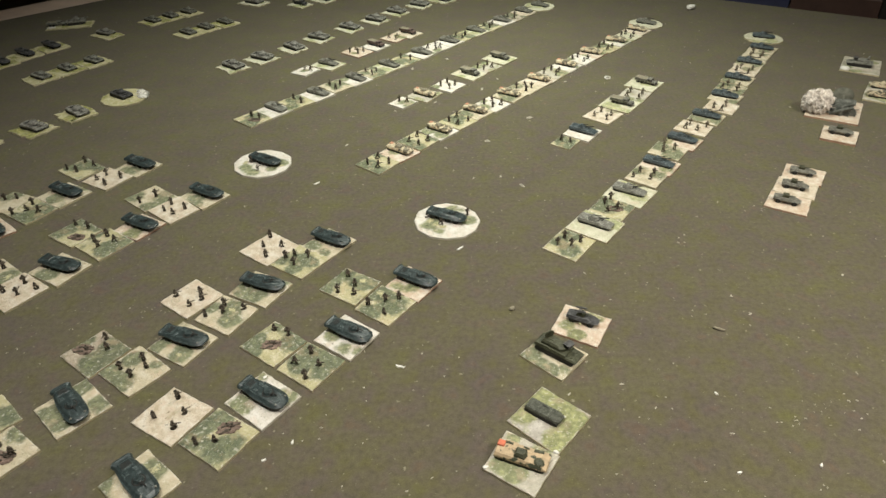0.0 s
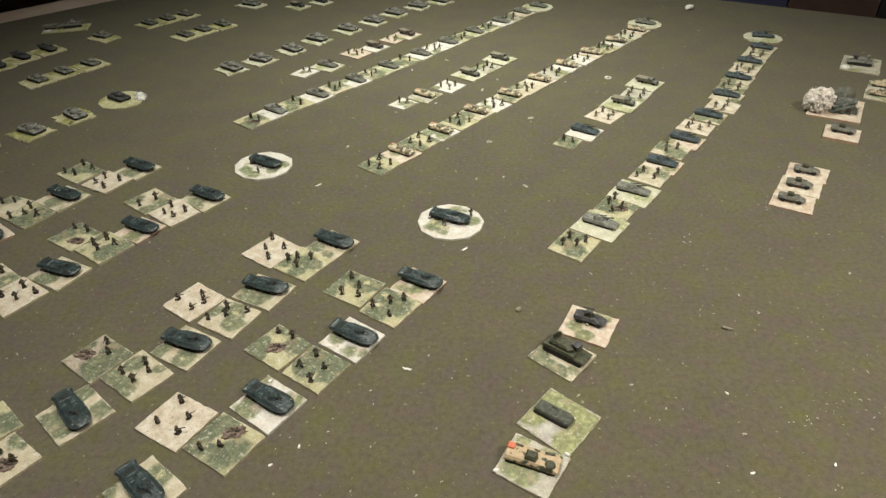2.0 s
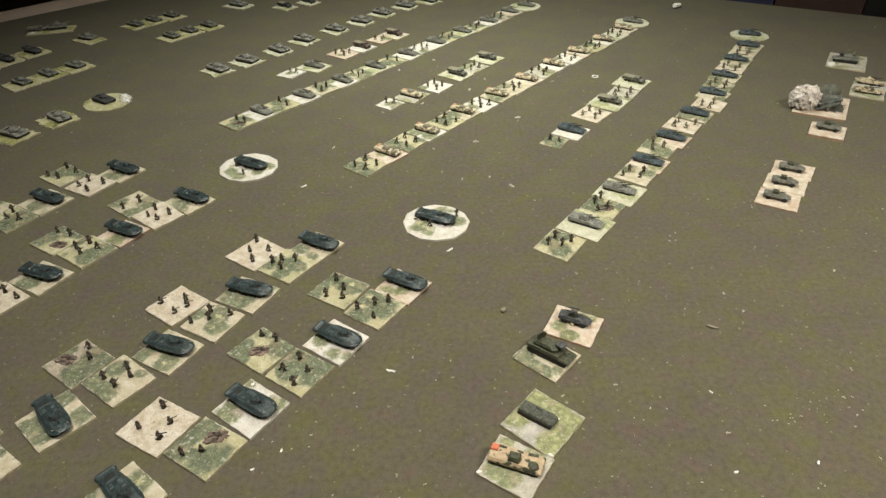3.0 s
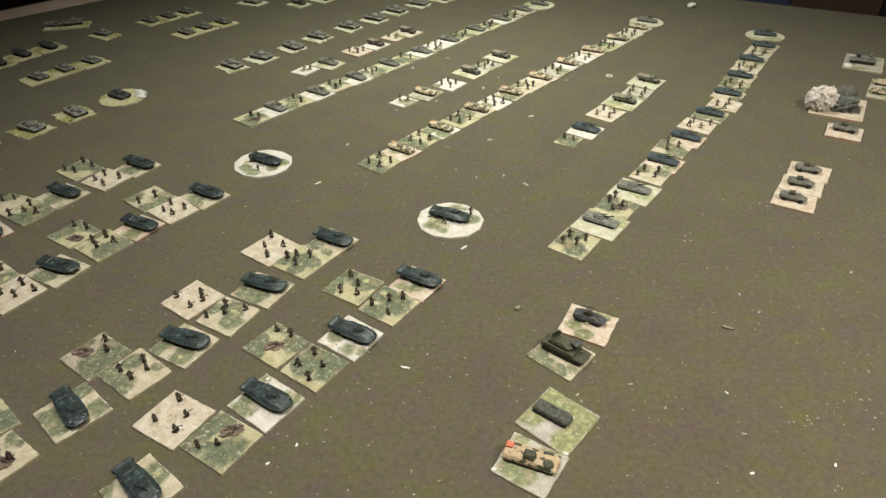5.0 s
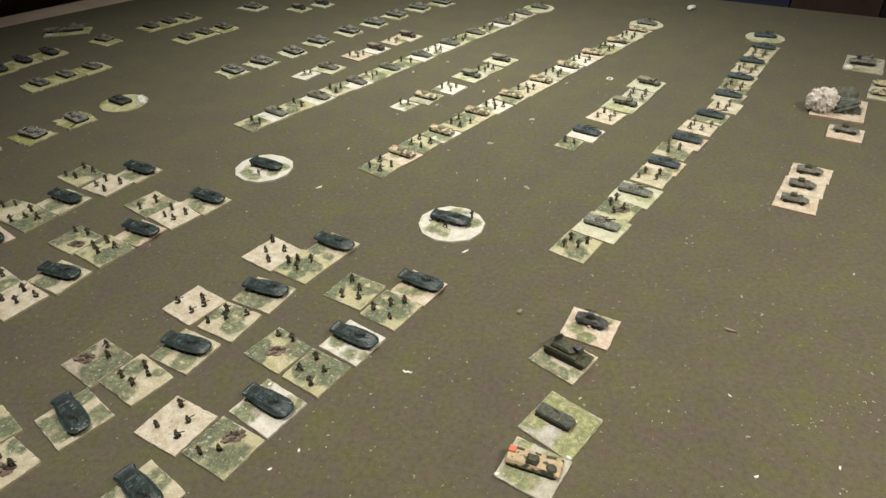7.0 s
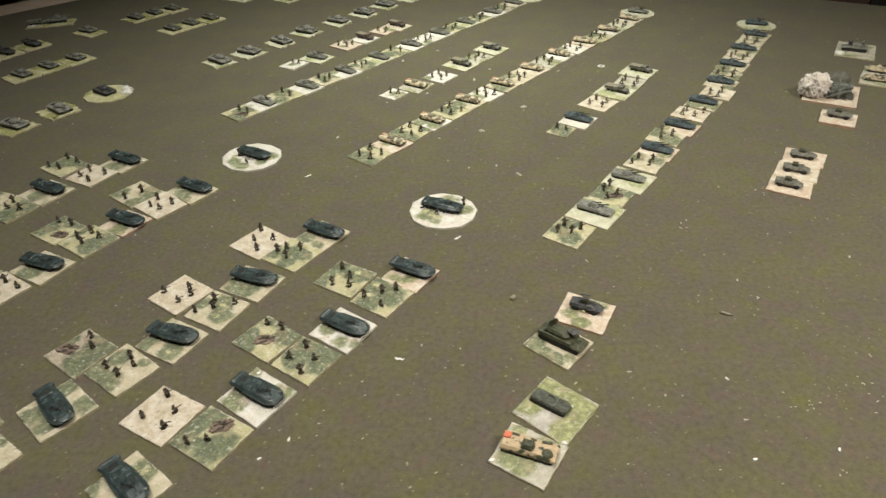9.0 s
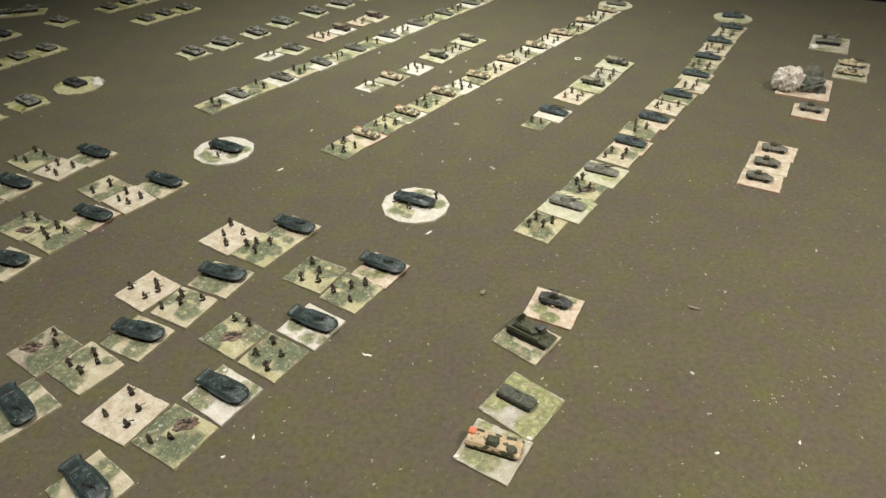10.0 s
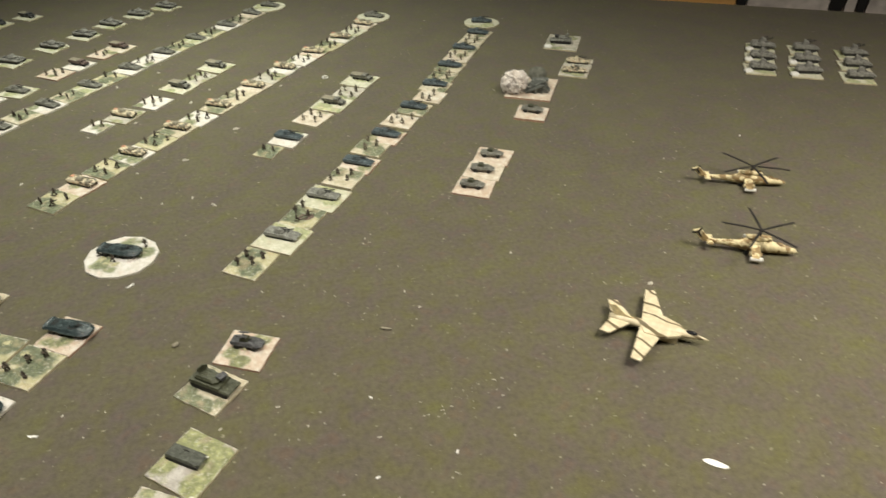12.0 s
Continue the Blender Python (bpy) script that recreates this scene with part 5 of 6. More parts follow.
SLATE = paint_material("slate_grey_paint", (0.098, 0.104, 0.090), (0.035, 0.038, 0.034), (0.21, 0.215, 0.19), 0.7, 0.6, 300)


DISH = paint_material("dull_olive_paint", (0.125, 0.125, 0.098), (0.08, 0.08, 0.062), (0.18, 0.18, 0.145), 0.8, 0.3, 300)


# ---- launcher stand with a lichen bush ----
def launcher_stand(x, y, heading):
    top = stand_at(x, y, heading, square_outline(39, 47), "pink", "launcher_stand", "pinkish card stand with a netted launcher and a pale lichen bush", "model vehicle", "launcher stands", 1.4)
    def bush(bm):
        """A shaggy heap: many thin curling strands that lean outward and droop."""
        g = random.Random(11)
        for _ in range(2800):
            a, e = g.uniform(0, 2 * math.pi), math.asin(g.uniform(-0.55, 1.0))
            d = Vector((math.cos(e) * math.cos(a), math.cos(e) * math.sin(a), math.sin(e)))
            p = Vector((0, 0, 7.4)) + d * 7.0 * (1 + 0.30 * noise.noise(d * 1.9) + 0.22 * noise.noise(d * 4.2))
            side = Vector((g.uniform(-1, 1), g.uniform(-1, 1), g.uniform(-1.1, 0.8)))
            mid = p + d * g.uniform(0.2, 1.0) + side * 0.6
            q = mid + side * g.uniform(0.2, 1.0) + d * g.uniform(-0.5, 0.5) + Vector((0, 0, -g.uniform(0.0, 0.6)))
            w = side.cross(d).normalized() * g.uniform(0.2, 0.55)
            k = d * 0.22
            loft(bm, [[p - w - k, p + w - k, p + w + k, p - w + k], [mid - w, mid + w, mid + w + k * 2, mid - w + k * 2], [q - w * 0.4, q + w * 0.4, q + w * 0.4 + k, q - w * 0.4 + k]])
        rows = []
        for n in range(1, 9):
            e = -math.pi / 2 + math.pi * n / 9
            rows.append([Vector((0, 0, 7.4)) + v * 6.8 * (1 + 0.30 * noise.noise(v * 1.9) + 0.22 * noise.noise(v * 4.2)) for v in [Vector((math.cos(e) * math.cos(2 * math.pi * i / 16), math.cos(e) * math.sin(2 * math.pi * i / 16), math.sin(e))) for i in range(16)]])
        loft(bm, rows)
    part("lichen_bush", shape("lichen_bush", bush, MOSS), top, at(-13.0, -10.5, 0.6, 0, 1.24, 0.98), "pale pinkish lichen bush")
    def net(bm):
        g = random.Random(4)
        folds = [0.82 + 0.30 * (i % 2) + g.uniform(-0.1, 0.1) for i in range(26)]
        loft(bm, [[(6.5 * s * math.cos(a) * (1 + (folds[i] - 1) * s), 9.0 * s * math.sin(a) * (1 + (folds[i] - 1) * s) - 0.25 * z, z + 0.4 * folds[i]) for i, a in enumerate([2 * math.pi * j / 26 for j in range(26)])] for z, s in ((0, 1.05), (3, 0.92), (7, 0.66), (10, 0.30))])
        for _ in range(24):
            a, z = g.uniform(0, 2 * math.pi), g.uniform(0, 8)
            s = 1 - z * 0.07
            p = Vector((6.6 * s * math.cos(a), 9.0 * s * math.sin(a), z))
            rod(bm, p, p + Vector((g.uniform(-3, 3), g.uniform(-3, 3), g.uniform(-1, 2))), 0.5, 4, 0.2)
    part("camouflage_net", shape("launcher_net", net, SLATE), top, pose(5.0 * MM, -4.0 * MM, 1.2 * MM, 0, 0, 10) @ Matrix.Diagonal((1.7, 0.9, 0.85, 1)), "dark slate-grey net heaped over the launcher")
    part("launch_box", shape("launch_box", lambda bm: (box(bm, -7, 7, -3.4, 3.4, 0, 6.5, 1.2), [rod(bm, (-6.6, y, 6.6 + 0.5 * (y > 0)), (7.6, y, 7.6), 0.8, 7) for y in (-2.4, -0.7, 1.0, 2.7)], [box(bm, x, x + 0.7, -3.7, 3.7, 1.0, 7.2, 0.2) for x in (-5.4, -1.0, 3.8)]), SLATE), top, at(6, 3, 1.2, 4))
    tube = shape("launch_tube", lambda bm: (rod(bm, (-8.0, 0, 0), (8.0, 0, 0), 1.3, 9), drum(bm, (7.4, 0, 0), "x", 1.6, 1.5, 1.0, 9), drum(bm, (-8.2, 0, 0), "x", 1.5, 1.5, 0.9, 9)), SLATE)
    for px, py, pz in ((4.5, -12.0, 5.6), (5.5, -8.6, 8.2)):
        part("launch_tube", tube, top, pose(px * MM, py * MM, pz * MM, 0, -22, 12), "dark raised launch tube")
    part("radar_dish", shape("radar_dish", lambda bm: (loft(bm, [[(9.0 * f * math.cos(a), y, 7.0 * f * math.sin(a)) for a in [2 * math.pi * n / 18 for n in range(18)]] for y, f in ((-0.6, 0.35), (0.3, 0.8), (1.2, 1.0), (1.6, 1.0), (0.9, 0.75), (0.1, 0.3))]), rod(bm, (0, 0.4, -9), (0, 0.4, 0), 1.2)), DISH, True), top, pose(3.6 * MM, 7.0 * MM, 11.6 * MM, -28, 0, 14) @ Matrix.Diagonal((0.9, 0.9, 0.9, 1)), "dull olive shallow dish")
    return top


launcher_stand(0.3508, 0.5455, -30)


# ---- aircraft ----
def ellipse_rings(rows, k=12):
    return [[(x, w * math.cos(2 * math.pi * i / k), z + h * math.sin(2 * math.pi * i / k)) for i in range(k)] for x, w, h, z in rows]


def blade_plate(bm, pts, z0, z1):
    """A flat plate from plan points (x, y)."""
    loft(bm, [[(x, y, z0) for x, y in pts], [(x, y, z1) for x, y in pts]])


def jet(x, y, heading):
    top = new("swing_wing_jet")
    top.matrix_basis = pose(x, y, 0, 0, 0, heading) @ Matrix.Diagonal((0.95, 0.96, 1, 1))
    tagged(top, "cream model jet with thin dark stripes resting on the mat", "model aircraft")
    fus = part("fuselage", shape("jet_fuselage", lambda bm: loft(bm, ellipse_rings([(-25, 1.3, 1.3, 4.0), (-20, 2.1, 2.0, 3.8), (-8, 2.8, 2.3, 3.6), (2, 3.2, 2.3, 3.5), (9, 3.0, 2.2, 3.5), (15, 1.9, 1.9, 3.5), (19, 1.4, 1.4, 3.3), (24, 0.5, 0.5, 3.0), (25.4, 0.1, 0.1, 2.9)])), STRIPED, True), top, at(0, 0, 1.8))
    for s in (-1, 1):
        part("wing", shape(f"jet_wing_{s}", lambda bm: blade_plate(bm, [(3.4, 2.0 * s), (-8.4, 2.0 * s), (-9.6, 27.0 * s), (-4.9, 27.8 * s), (2.4, 7.0 * s)], 3.6, 4.4), STRIPED), fus)
        part("wing_glove", shape(f"jet_glove_{s}", lambda bm: blade_plate(bm, [(13, 2.4 * s), (10.6, 4.6 * s), (2.4, 8.2 * s), (-6.0, 7.4 * s), (-8.6, 2.0 * s)], 3.5, 4.9), STRIPED), fus)
        part("tailplane", shape(f"jet_tail_{s}", lambda bm: blade_plate(bm, [(-13, 1.6 * s), (-24, 1.6 * s), (-27.6, 12.4 * s), (-22.8, 13.2 * s)], 3.4, 4.1), STRIPED), fus)
        part("intake", shape(f"jet_intake_{s}", lambda bm: box(bm, 2, 11, 2.6 * s - 0.9, 2.6 * s + 0.9, -1.8, 4.6, 0.4), STRIPED), fus)
    part("fin", shape("jet_fin", lambda bm: slab(bm, [(-11, 5.4), (-22, 5.0), (-26.0, 11.5), (-22.5, 11.8), (-17, 7.2)], -0.4, 0.4), HELI_CAMO), fus, None, "brown tail fin")
    part("canopy", shape("jet_canopy", lambda bm: ball(bm, (16.5, 0, 4.9), 3.2, 1.25, 1.2, 10, 6), GLASS_DARK, True), fus, None, "dark canopy")
    return top


def helicopter(x, y, heading, spin, droop, s, tall, bent=0):
    """bent: degrees by which one blade is pushed out of its place."""
    top = new("attack_helicopter")
    top.matrix_basis = pose(x, y, 0, 0, 0, heading) @ Matrix.Diagonal((s, s, tall, 1))
    tagged(top, "sand-camouflaged model attack helicopter with dark rotor blades", "model aircraft", "helicopters")
    rows = [(-28, 0.9, 1.1, 5.8), (-20, 1.3, 1.5, 5.0), (-8, 1.9, 2.4, 4.8), (-2, 3.2, 4.0, 5.3), (6, 3.4, 4.3, 5.4), (13, 3.0, 3.6, 4.8), (17, 2.6, 3.0, 4.5), (22, 2.2, 2.4, 4.1), (27, 1.3, 1.5, 3.6), (28.5, 0.4, 0.6, 3.4)]
    fus = part("fuselage", shape("heli_fuselage", lambda bm: (loft(bm, ellipse_rings(rows)), ball(bm, (4.6, 0, 9.9), 7.0, 2.4, 2.4, 12, 7), box(bm, 9.0, 11.6, -1.9, -0.3, 9.4, 11.4, 0.3), box(bm, 9.0, 11.6, 0.3, 1.9, 9.4, 11.4, 0.3)), HELI_CAMO, True), top)
    for side in (-1, 1):
        part("stub_wing", shape(f"heli_wing_{side}", lambda bm: loft(bm, [[(6, side * 2.8, 7.0), (0, side * 2.8, 7.0), (0, side * 2.8, 6.2), (6, side * 2.8, 6.2)], [(4.6, side * 13.0, 4.4), (0.4, side * 13.0, 4.4), (0.4, side * 13.0, 3.8), (4.6, side * 13.0, 3.8)]]), HELI_CAMO), fus)
        part("rocket_pod", shape("heli_pod", lambda bm: rod(bm, (-3, 0, 0), (4, 0, 0), 1.3, 10), WHITE_PAINT), fus, at(2.6, side * 12.2, 3.0), "whitish rocket pod")
        part("rocket_pod", shape("heli_pod_sand", lambda bm: rod(bm, (-3, 0, 0), (4, 0, 0), 1.2, 10), HELI_CAMO), fus, at(2.4, side * 8.4, 4.0))
        part("canopy", shape("heli_canopy", lambda bm: ball(bm, (0, 0, 0), 2.4, 1.4, 1.3, 10, 6), CANOPY_BROWN, True), fus, at(17.5 if side < 0 else 22.0, 0, 7.0 if side < 0 else 5.4), "brownish painted canopy")
        part("undercarriage", shape("heli_leg", lambda bm: (drum(bm, (0, -0.6, 1.1), "y", 1.1, 1.1, 1.2, 10), rod(bm, (0, 0, 1.1), (0.5, 0, 3.4), 0.35)), RUBBER), fus, at(-1.0, side * 3.0, 0))
    part("tail_fin", shape("heli_fin", lambda bm: slab(bm, [(-23, 5.2), (-28, 4.8), (-34.5, 11.0), (-30.5, 12.4)], -0.8, 0.8), HELI_CAMO), fus)
    part("tailplane", shape("heli_tailplane", lambda bm: blade_plate(bm, [(-22, -5.4), (-22, 5.4), (-25.5, 5.0), (-25.5, -5.0)], 5.4, 6.0), HELI_CAMO), fus)
    tail = shape("tail_blade", lambda bm: box(bm, -0.5, 0.5, -0.15, 0.15, 0, 3.8), BLADE)
    for i in range(3):
        part("tail_blade", tail, fus, pose(-31.5 * MM, -1.2 * MM, 10.6 * MM, 0, 120 * i + 20, 0))
    hub = part("rotor_hub", shape("rotor_hub", lambda bm: (drum(bm, (0, 0, -3.8), "z", 0.9, 0.7, 4.2, 10), drum(bm, (0, 0, 0), "z", 1.7, 1.3, 0.9, 12)), BLADE), fus, at(4.6, 0, 15.0))
    blade = shape("rotor_blade", lambda bm: loft(bm, [[(x, -w, z), (x, w, z), (x, w, z + 0.3), (x, -w, z + 0.3)] for x, w, z in ((1.0, 0.35, 0.3), (4.0, 0.8, 0.4), (14, 0.8, 0.5), (23.4, 0.7, 0.2))]), BLADE)
    for i in range(5):
        part("rotor_blade", blade, hub, pose(0, 0, 0, 0, droop, spin + 72 * i + (0 if i else bent)))
    return top


jet(0.3028, 0.2457, -36)
helicopter(0.3878, 0.2935, -26.4, 28, -2, 0.92, 1.02)
helicopter(0.4293, 0.3596, -23.2, 64, -1, 0.96, 0.91, -28)


# ---- lint and splinters on the mat ----
NEAR_BITS = ((0.093, 0.243, 2.5), (0.118, 0.249, 2.5), (0.189, 0.311, 2), (0.194, 0.297, 2.5), (0.256, 0.329, 3.5), (0.159, 0.221, 2.5), (0.104, 0.263, 2), (0.130, 0.235, 1.5), (0.180, 0.227, 1),
    (0.216, 0.239, 2), (0.217, 0.229, 2), (0.228, 0.256, 1), (0.171, 0.297, 1), (0.190, 0.334, 1), (0.147, 0.323, 1), (0.106, 0.201, 1), (0.136, 0.241, 1), (0.180, 0.235, 1),
    (0.213, 0.223, 1), (0.068, 0.246, 1), (0.025, 0.269, 1.5), (-0.001, 0.247, 2), (0.001, 0.239, 1), (-0.016, 0.231, 1))
LEFT_BITS = ((-0.017, 0.224, 2), (-0.017, 0.218, 1), (-0.024, 0.217, 1), (0.036, 0.254, 1), (0.022, 0.193, 2), (-0.004, 0.195, 1), (0.002, 0.216, 1), (-0.033, 0.221, 1), (-0.098, 0.405, 2.5),
    (0.188, 0.228, 1), (0.189, 0.226, 1), (0.186, 0.225, 1), (0.189, 0.230, 1), (0.186, 0.196, 1), (0.187, 0.195, 1), (0.184, 0.194, 1), (0.071, 0.398, 1), (0.116, 0.450, 1),
    (-0.143, 0.492, 1), (-0.032, 0.484, 1), (0.176, 0.366, 2), (0.176, 0.610, 2))
EAST_BITS = ((0.180, 0.369, 2), (0.178, 0.361, 2), (0.189, 0.312, 2), (0.194, 0.298, 1), (0.256, 0.329, 2), (0.296, 0.290, 1), (0.305, 0.287, 1), (0.165, 0.300, 1), (0.145, 0.262, 1),
    (0.159, 0.243, 2), (0.189, 0.228, 1), (0.193, 0.229, 2), (0.182, 0.227, 1), (0.216, 0.243, 1), (0.220, 0.239, 2), (0.228, 0.255, 1), (0.271, 0.237, 2), (0.257, 0.216, 1),
    (0.155, 0.202, 2), (0.159, 0.221, 2), (0.215, 0.207, 2), (0.417, 0.227, 1), (0.341, 0.169, 1), (0.302, 0.159, 1))
FAR_BITS = ((0.386, 0.388, 3.5), (0.405, 0.403, 2), (0.398, 0.405, 2), (0.426, 0.438, 1), (0.392, 0.374, 2), (0.388, 0.502, 2), (0.480, 0.493, 2), (0.316, 0.390, 2), (0.302, 0.350, 2),
    (0.357, 0.340, 1), (0.342, 0.305, 2), (0.336, 0.336, 1), (0.222, 0.479, 1), (0.288, 0.346, 1), (0.212, 0.406, 2), (0.307, 0.380, 1), (0.430, 0.513, 1), (0.389, 0.434, 1),
    (0.430, 0.290, 1), (0.547, 0.461, 1))
MID_BITS = ((0.065, 0.599, 8.8), (0.080, 0.623, 5.5), (0.102, 0.538, 8.8), (0.066, 0.496, 11.0), (0.087, 0.429, 7.7), (-0.042, 0.492, 5.5), (0.073, 0.442, 4.4), (-0.009, 0.554, 4.4),
    (0.000, 0.651, 7.7), (0.033, 0.676, 6.6), (0.024, 0.571, 5.5), (0.141, 0.614, 4.4), (0.034, 0.486, 4.4), (0.040, 0.451, 2.2), (0.054, 0.440, 3.3))


def lint_stuff():
    """Pale fluff and crumbs: many specks, and the larger bits where they lie."""
    bm = bmesh.new()
    g = random.Random(21)
    spots = [(g.uniform(-0.75, 0.95), g.uniform(0.05, 1.0), 0.00015 + 0.00026 * g.random() ** 4, g.choice((1, 1, 1.5, 3.0))) for _ in range(2600)]
    for cx, cy in ((0.205, 0.232), (0.415, 0.42), (-0.12, 0.30), (0.05, 0.655), (0.24, 0.40)):
        spots += [(g.gauss(cx, 0.006), g.gauss(cy, 0.006), g.uniform(0.00015, 0.00032), g.choice((1, 2))) for _ in range(12)]
    spots += [(x, y, 0.00020 + 0.00014 * k, 1.3 if k == int(k) else 1.9) for x, y, k in NEAR_BITS + LEFT_BITS + MID_BITS + EAST_BITS + FAR_BITS]
    for x, y, s, l in spots:
        a = g.uniform(0, math.pi)
        u, v = Vector((math.cos(a), math.sin(a), 0)), Vector((-math.sin(a), math.cos(a), 0))
        c = Vector((x, y, 0.0001))
        vs = [bm.verts.new(c + u * s * l * p + v * s * q + Vector((0, 0, h * s))) for p, q, h in ((-1, -0.6, 0), (0.2, -0.9, 0), (1, -0.4, 0.2), (0.8, 0.7, 0), (-0.9, 0.5, 0.1), (0.1, 0, 1.0))]
        for i in range(5):
            bm.faces.new((vs[i], vs[(i + 1) % 5], vs[5]))
    me = bpy.data.meshes.new("lint")
    bm.to_mesh(me)
    bm.free()
    me.materials.append(LINT)
    return tagged(new("lint", me), "specks of pale lint strewn over the felt mat", "lint", kind="stuff")


lint_stuff()


def crumb(name, x, y, heading, build, mat, label, category):
    ob = new(name, shape(name, build, mat))
    ob.matrix_basis = pose(x, y, 0, 0, 0, heading)
    return tagged(ob, label, category)


crumb("white_pebble", 0.318, 0.834, 20, lambda bm: (ball(bm, (0, 0, 2.4), 5.6, 4.2, 2.6, 9, 5), ball(bm, (4, 2, 2), 3.4, 2.8, 2.2, 7, 4), ball(bm, (-4, -2, 1.6), 2.8, 2.4, 1.7, 7, 4)), WHITE_PAINT, "rough white pebble lying on the mat", "pebble")
crumb("paper_flake", 0.289, 0.172, -38, lambda bm: loft(bm, [[(x, -w, z), (x, w, z + 0.2), (x, w, z + 0.5), (x, -w, z + 0.3)] for x, w, z in ((-5.0, 0.5, 0.1), (-3, 1.3, 0.3), (0, 1.5, 0.2), (3.4, 1.0, 0.1), (5.0, 0.3, 0.4))]), WHITE_PAINT, "curled flake of white paper on the mat", "paper scrap")
crumb("bead_ring", 0.181, 0.6215, 0, lambda bm: [loft(bm, [[((2.6 + 0.6 * math.cos(b)) * math.cos(a), (2.6 + 0.6 * math.cos(b)) * math.sin(a), 0.6 + 0.6 * math.sin(b)) for b in [2 * math.pi * i / 6 for i in range(6)]] for a in [2 * math.pi * j / 14 for j in range(14)]])], WHITE_PAINT, "small broken white ring on the mat", "ring")
crumb("plaster_chip", 0.320, 0.282, 10, lambda bm: loft(bm, [[(2.3 * f * math.cos(a) + 0.3 * math.sin(3 * a), 1.4 * f * math.sin(a), z) for a in [2 * math.pi * i / 9 for i in range(9)]] for f, z in ((0.7, 0), (0.8, 0.5), (0.45, 1.0))]), LINT, "small pale plaster chip on the mat", "chip")
crumb("paper_crumb", -0.038, 0.207, 25, lambda bm: loft(bm, [[(x, -w, z), (x, w, z + 0.2), (x, 0.8 * w, z + 0.8), (x, -w, z + 0.7)] for x, w, z in ((-0.9, 0.3, 0.1), (-0.3, 0.5, 0.0), (0.4, 0.4, 0.1), (0.9, 0.2, 0.3))]), WHITE_PAINT, "tiny crumpled scrap of white paper", "paper scrap")
for x, y, turn in ((0.189, 0.205, 60), (0.159, 0.243, 130), (0.155, 0.2015, 10), (-0.028, 0.216, 80), (0.470, 0.420, 40)):
    crumb("paper_crumb", x, y, turn, None, None, "tiny crumpled scrap of white paper", "paper scrap")
SHRED = (lambda bm: loft(bm, [[(x, y - w, z), (x, y + w, z + 0.1), (x, y + w, z + 0.6), (x, y - w, z + 0.5)] for x, y, w, z in ((-2.3, 0.5, 0.2, 0.3), (-1.0, -0.1, 0.5, 0.0), (0.4, 0.1, 0.4, 0.1), (1.6, -0.4, 0.45, 0.0), (2.4, -0.2, 0.15, 0.5))]))
for x, y, turn in ((0.015, 0.260, -8), (0.044, 0.356, 50), (-0.055, 0.434, 48)):
    crumb("paper_shred", x, y, turn, SHRED, WHITE_PAINT, "thin torn shred of pale paper", "paper scrap")
crumb("splinter", 0.174, 0.285, -12, lambda bm: (rod(bm, (-2.8, 0.4, 1.2), (0, 0, 0.7), 0.5, 6, 0.7), rod(bm, (0, 0, 0.7), (2.8, -0.4, 0.7), 0.7, 6, 0.3)), CANVAS, "grey wooden splinter lying on the mat", "splinter")
crumb("moss_crumb", 0.071, 0.301, 30, lambda bm: (ball(bm, (0, 0, 0.9), 1.8, 1.3, 1.0, 7, 4), ball(bm, (1.2, 0.8, 0.7), 1.0, 0.8, 0.8, 6, 4)), CANVAS, "crumb of dull scatter on the mat", "crumb")


# ---- mat, table and room ----
def sheet(name, corners, mat, label, category, thick):
    bm = bmesh.new()
    top = [bm.verts.new((x, y, 0)) for x, y in corners]
    low = [bm.verts.new((x, y, -thick)) for x, y in corners]
    k = len(corners)
    bm.faces.new(top)
    bm.faces.new(low[::-1])
    for i in range(k):
        bm.faces.new((low[i], low[(i + 1) % k], top[(i + 1) % k], top[i]))
    bmesh.ops.recalc_face_normals(bm, faces=bm.faces)
    me = bpy.data.meshes.new(name)
    bm.to_mesh(me)
    bm.free()
    me.materials.append(mat)
    return tagged(new(name, me), label, category, kind="structure")


sheet("ground", [(-1.12, 0.235), (0.10, -0.75), (1.25, 0.369), (-0.151, 1.160)], FELT, "olive-brown felt gaming mat", "mat", 0.002)
table = sheet("table_top", [(-1.30, 0.08), (0.10, -0.95), (1.65, 0.40), (-0.12, 1.30)], WOOD, "pinkish wooden table top under the mat", "table", 0.03)
table.location.z = -0.002


def room():
    def wall(name, x0, x1, y0, y1, z0, z1, mat, label, category):
        bm = bmesh.new()
        box(bm, x0, x1, y0, y1, z0, z1)
        bmesh.ops.recalc_face_normals(bm, faces=bm.faces)
        me = bpy.data.meshes.new(name)
        bm.to_mesh(me)
        bm.free()
        me.materials.append(mat)
        tagged(new(name, me), label, category, kind="structure")
    wall("floor", -2.6, 2.8, -2.2, 3.0, -0.85, -0.75, DARK_FLOOR, "dark carpeted floor", "floor")
    wall("ceiling", -2.6, 2.8, -2.2, 3.0, 1.70, 1.80, PLASTER, "plain ceiling", "ceiling")
    wall("wall_north", -2.6, 2.8, 2.9, 3.0, -0.75, 1.70, PLASTER, "plain plaster wall", "wall")
    wall("wall_south", -2.6, 2.8, -2.2, -2.1, -0.75, 1.70, PLASTER, "plain plaster wall", "wall")
    wall("wall_west", -2.6, -2.5, -2.1, 2.9, -0.75, 1.70, PLASTER, "plain plaster wall", "wall")
    wall("wall_east", 2.7, 2.8, -2.1, 2.9, -0.75, 1.70, PLASTER, "plain plaster wall", "wall")


room()


# ---- things on the table beyond the mat ----
EDGE_TURN = -29.5


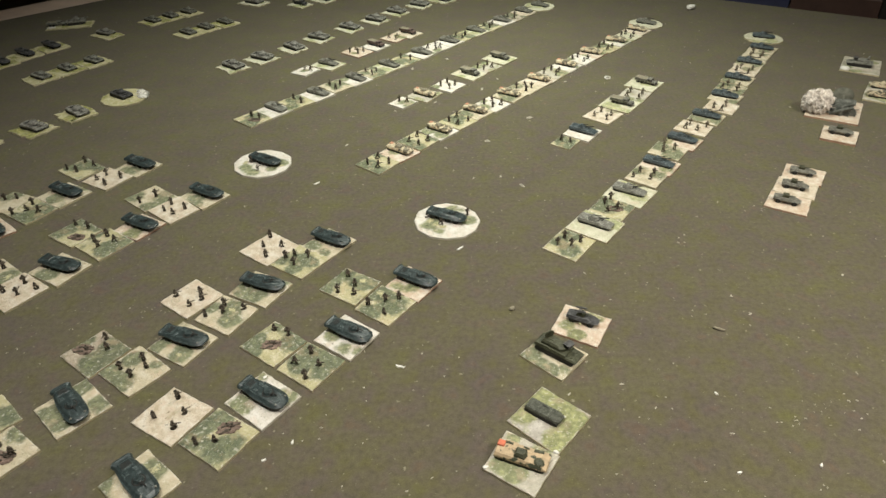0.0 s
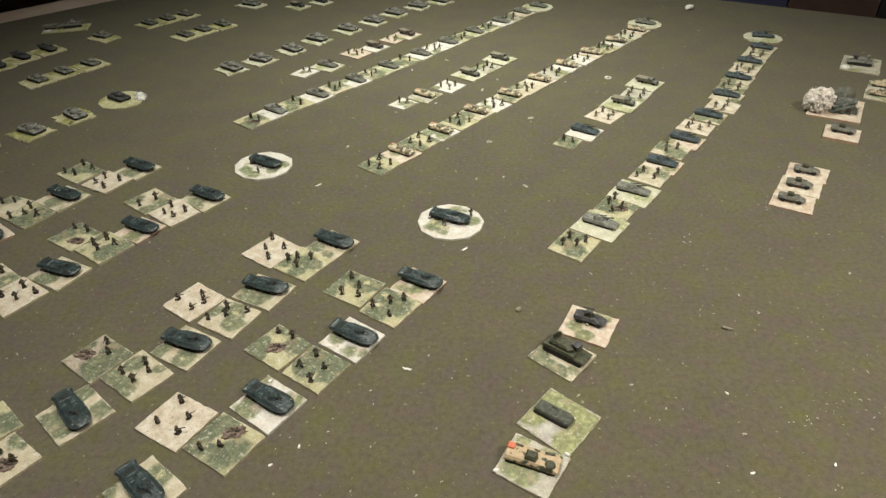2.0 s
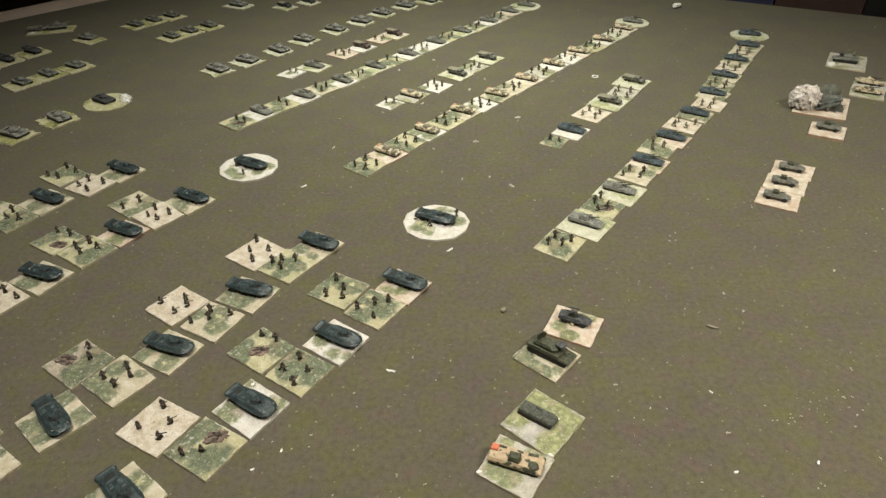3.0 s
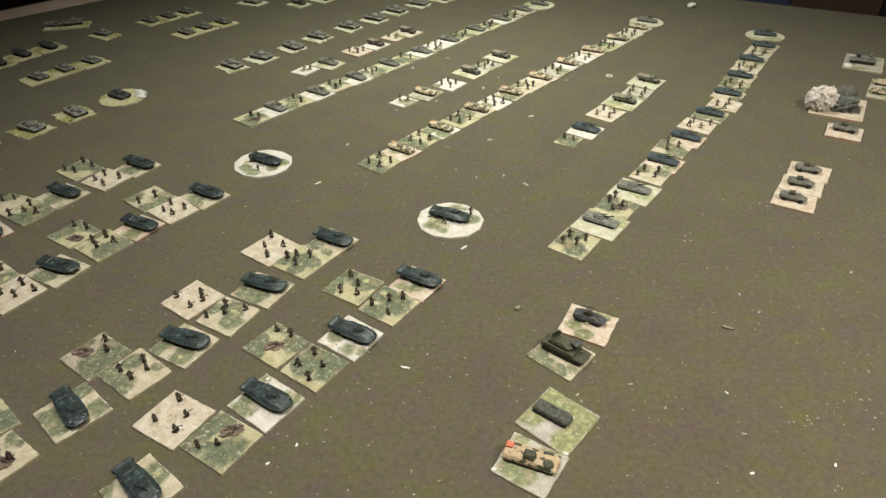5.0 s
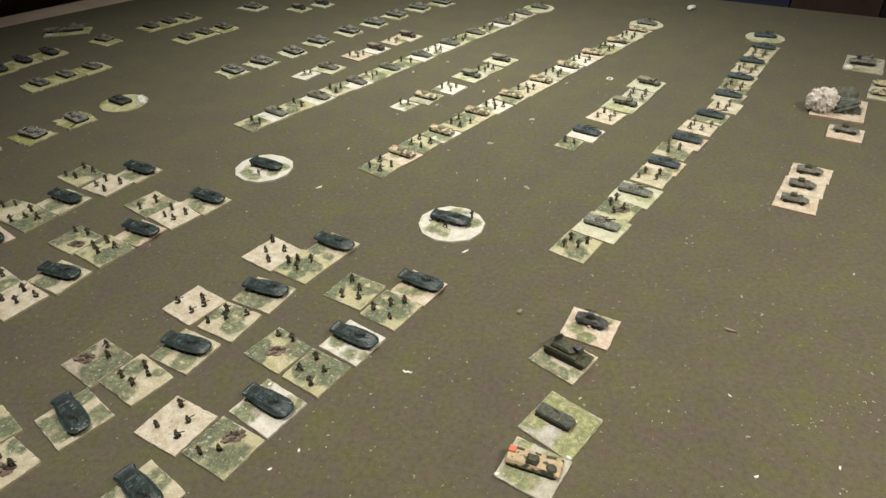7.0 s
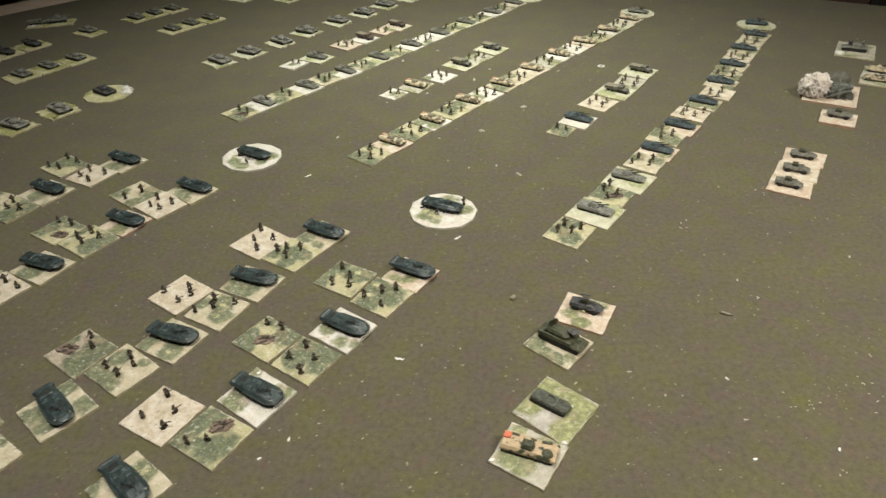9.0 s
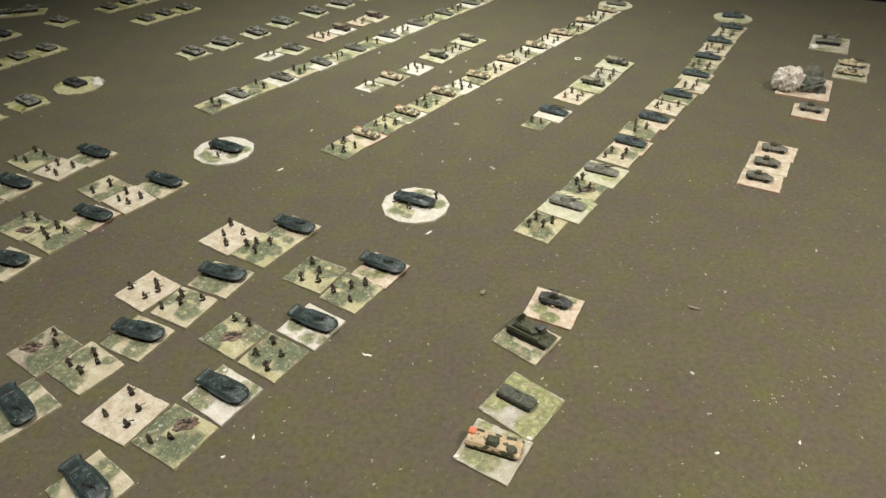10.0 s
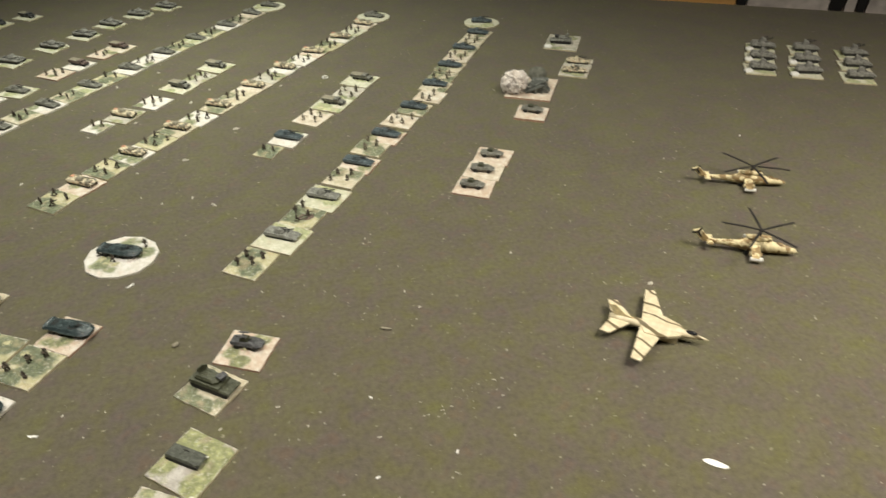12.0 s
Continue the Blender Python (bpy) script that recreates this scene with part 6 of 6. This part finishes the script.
def edge_spot(s):
    """A place s metres along the mat's far edge."""
    return 0.367 + s * math.cos(radians(EDGE_TURN)), 0.868 + s * math.sin(radians(EDGE_TURN))


def case(name, s0, s1, depth, height, mat, label, category, lid=None, gap=0.004):
    """A box standing along the far edge, with a rim or lid of its own."""
    x, y = edge_spot((s0 + s1) / 2)
    top = new(name)
    top.matrix_basis = pose(x, y, -0.002, 0, 0, EDGE_TURN)
    tagged(top, label, category)
    w = (s1 - s0) * 1000
    part("body", shape(name + "_body", lambda bm: box(bm, -w / 2, w / 2, gap * 1000, gap * 1000 + depth * 1000, 0, height * 1000, 1.2), mat), top)
    if lid:
        part("lid", shape(name + "_lid", lambda bm: box(bm, -w / 2 - 0.8, w / 2 + 0.8, gap * 1000 - 0.8, (gap + depth) * 1000 + 0.8, height * 1000, height * 1000 + 12, 1.5), lid), top)
    return top


BLUE = plain_material("dark_blue_cloth", (0.018, 0.022, 0.060), 0.7, 0.2, 60)
MAROON = plain_material("red_brown_cover", (0.055, 0.028, 0.022), 0.6, 0.25, 60)
AMBER = plain_material("amber_wood", (0.52, 0.30, 0.10), 0.45, 0.14, 18)
BLACK = plain_material("black_plastic_and_gap_shade", (0.010, 0.010, 0.011), 0.4, 0.3, 60)
GREY_TIN = plain_material("grey_tin", (0.46, 0.42, 0.39), 0.35, 0.35, 45)
case("blue_box", -0.12, 0.072, 0.14, 0.10, BLUE, "dark blue cloth-covered box beside the mat", "box", BLUE)
case("red_book", 0.074, 0.164, 0.12, 0.021, MAROON, "thick red-brown book lying beside the mat", "book", None, 0.002)
case("black_case", 0.165, 0.206, 0.10, 0.16, BLACK, "black plastic case beside an amber box", "case")
case("amber_box", 0.211, 0.335, 0.10, 0.20, AMBER, "plain amber wooden box beside the mat", "box")
# Black block in place of the shaded gap between amber box and tin.
case("dark_gap_amber", 0.337, 0.346, 0.10, 0.16, BLACK, "narrow black block standing for the dark gap beside an amber box", "file")
case("grey_tin", 0.348, 0.432, 0.09, 0.022, GREY_TIN, "flat grey metal tin with a dark lid", "tin", BLACK)
# Another shaded gap filled with a black block.
case("dark_gap_tin", 0.434, 0.447, 0.09, 0.12, BLACK, "slim black block standing for the dark gap beside a tin", "case")
case("grey_case", 0.449, 0.459, 0.09, 0.10, GREY_TIN, "grey metal case between dark gaps", "case")
# Last gap before the cabinet, its shade made as a black block.
case("dark_gap_cabinet", 0.461, 0.469, 0.09, 0.12, BLACK, "slim black block standing for the dark gap beside a cabinet", "folder")
case("grey_cabinet", 0.471, 0.62, 0.09, 0.10, GREY_TIN, "wide grey metal cabinet on the table", "cabinet", BLACK)
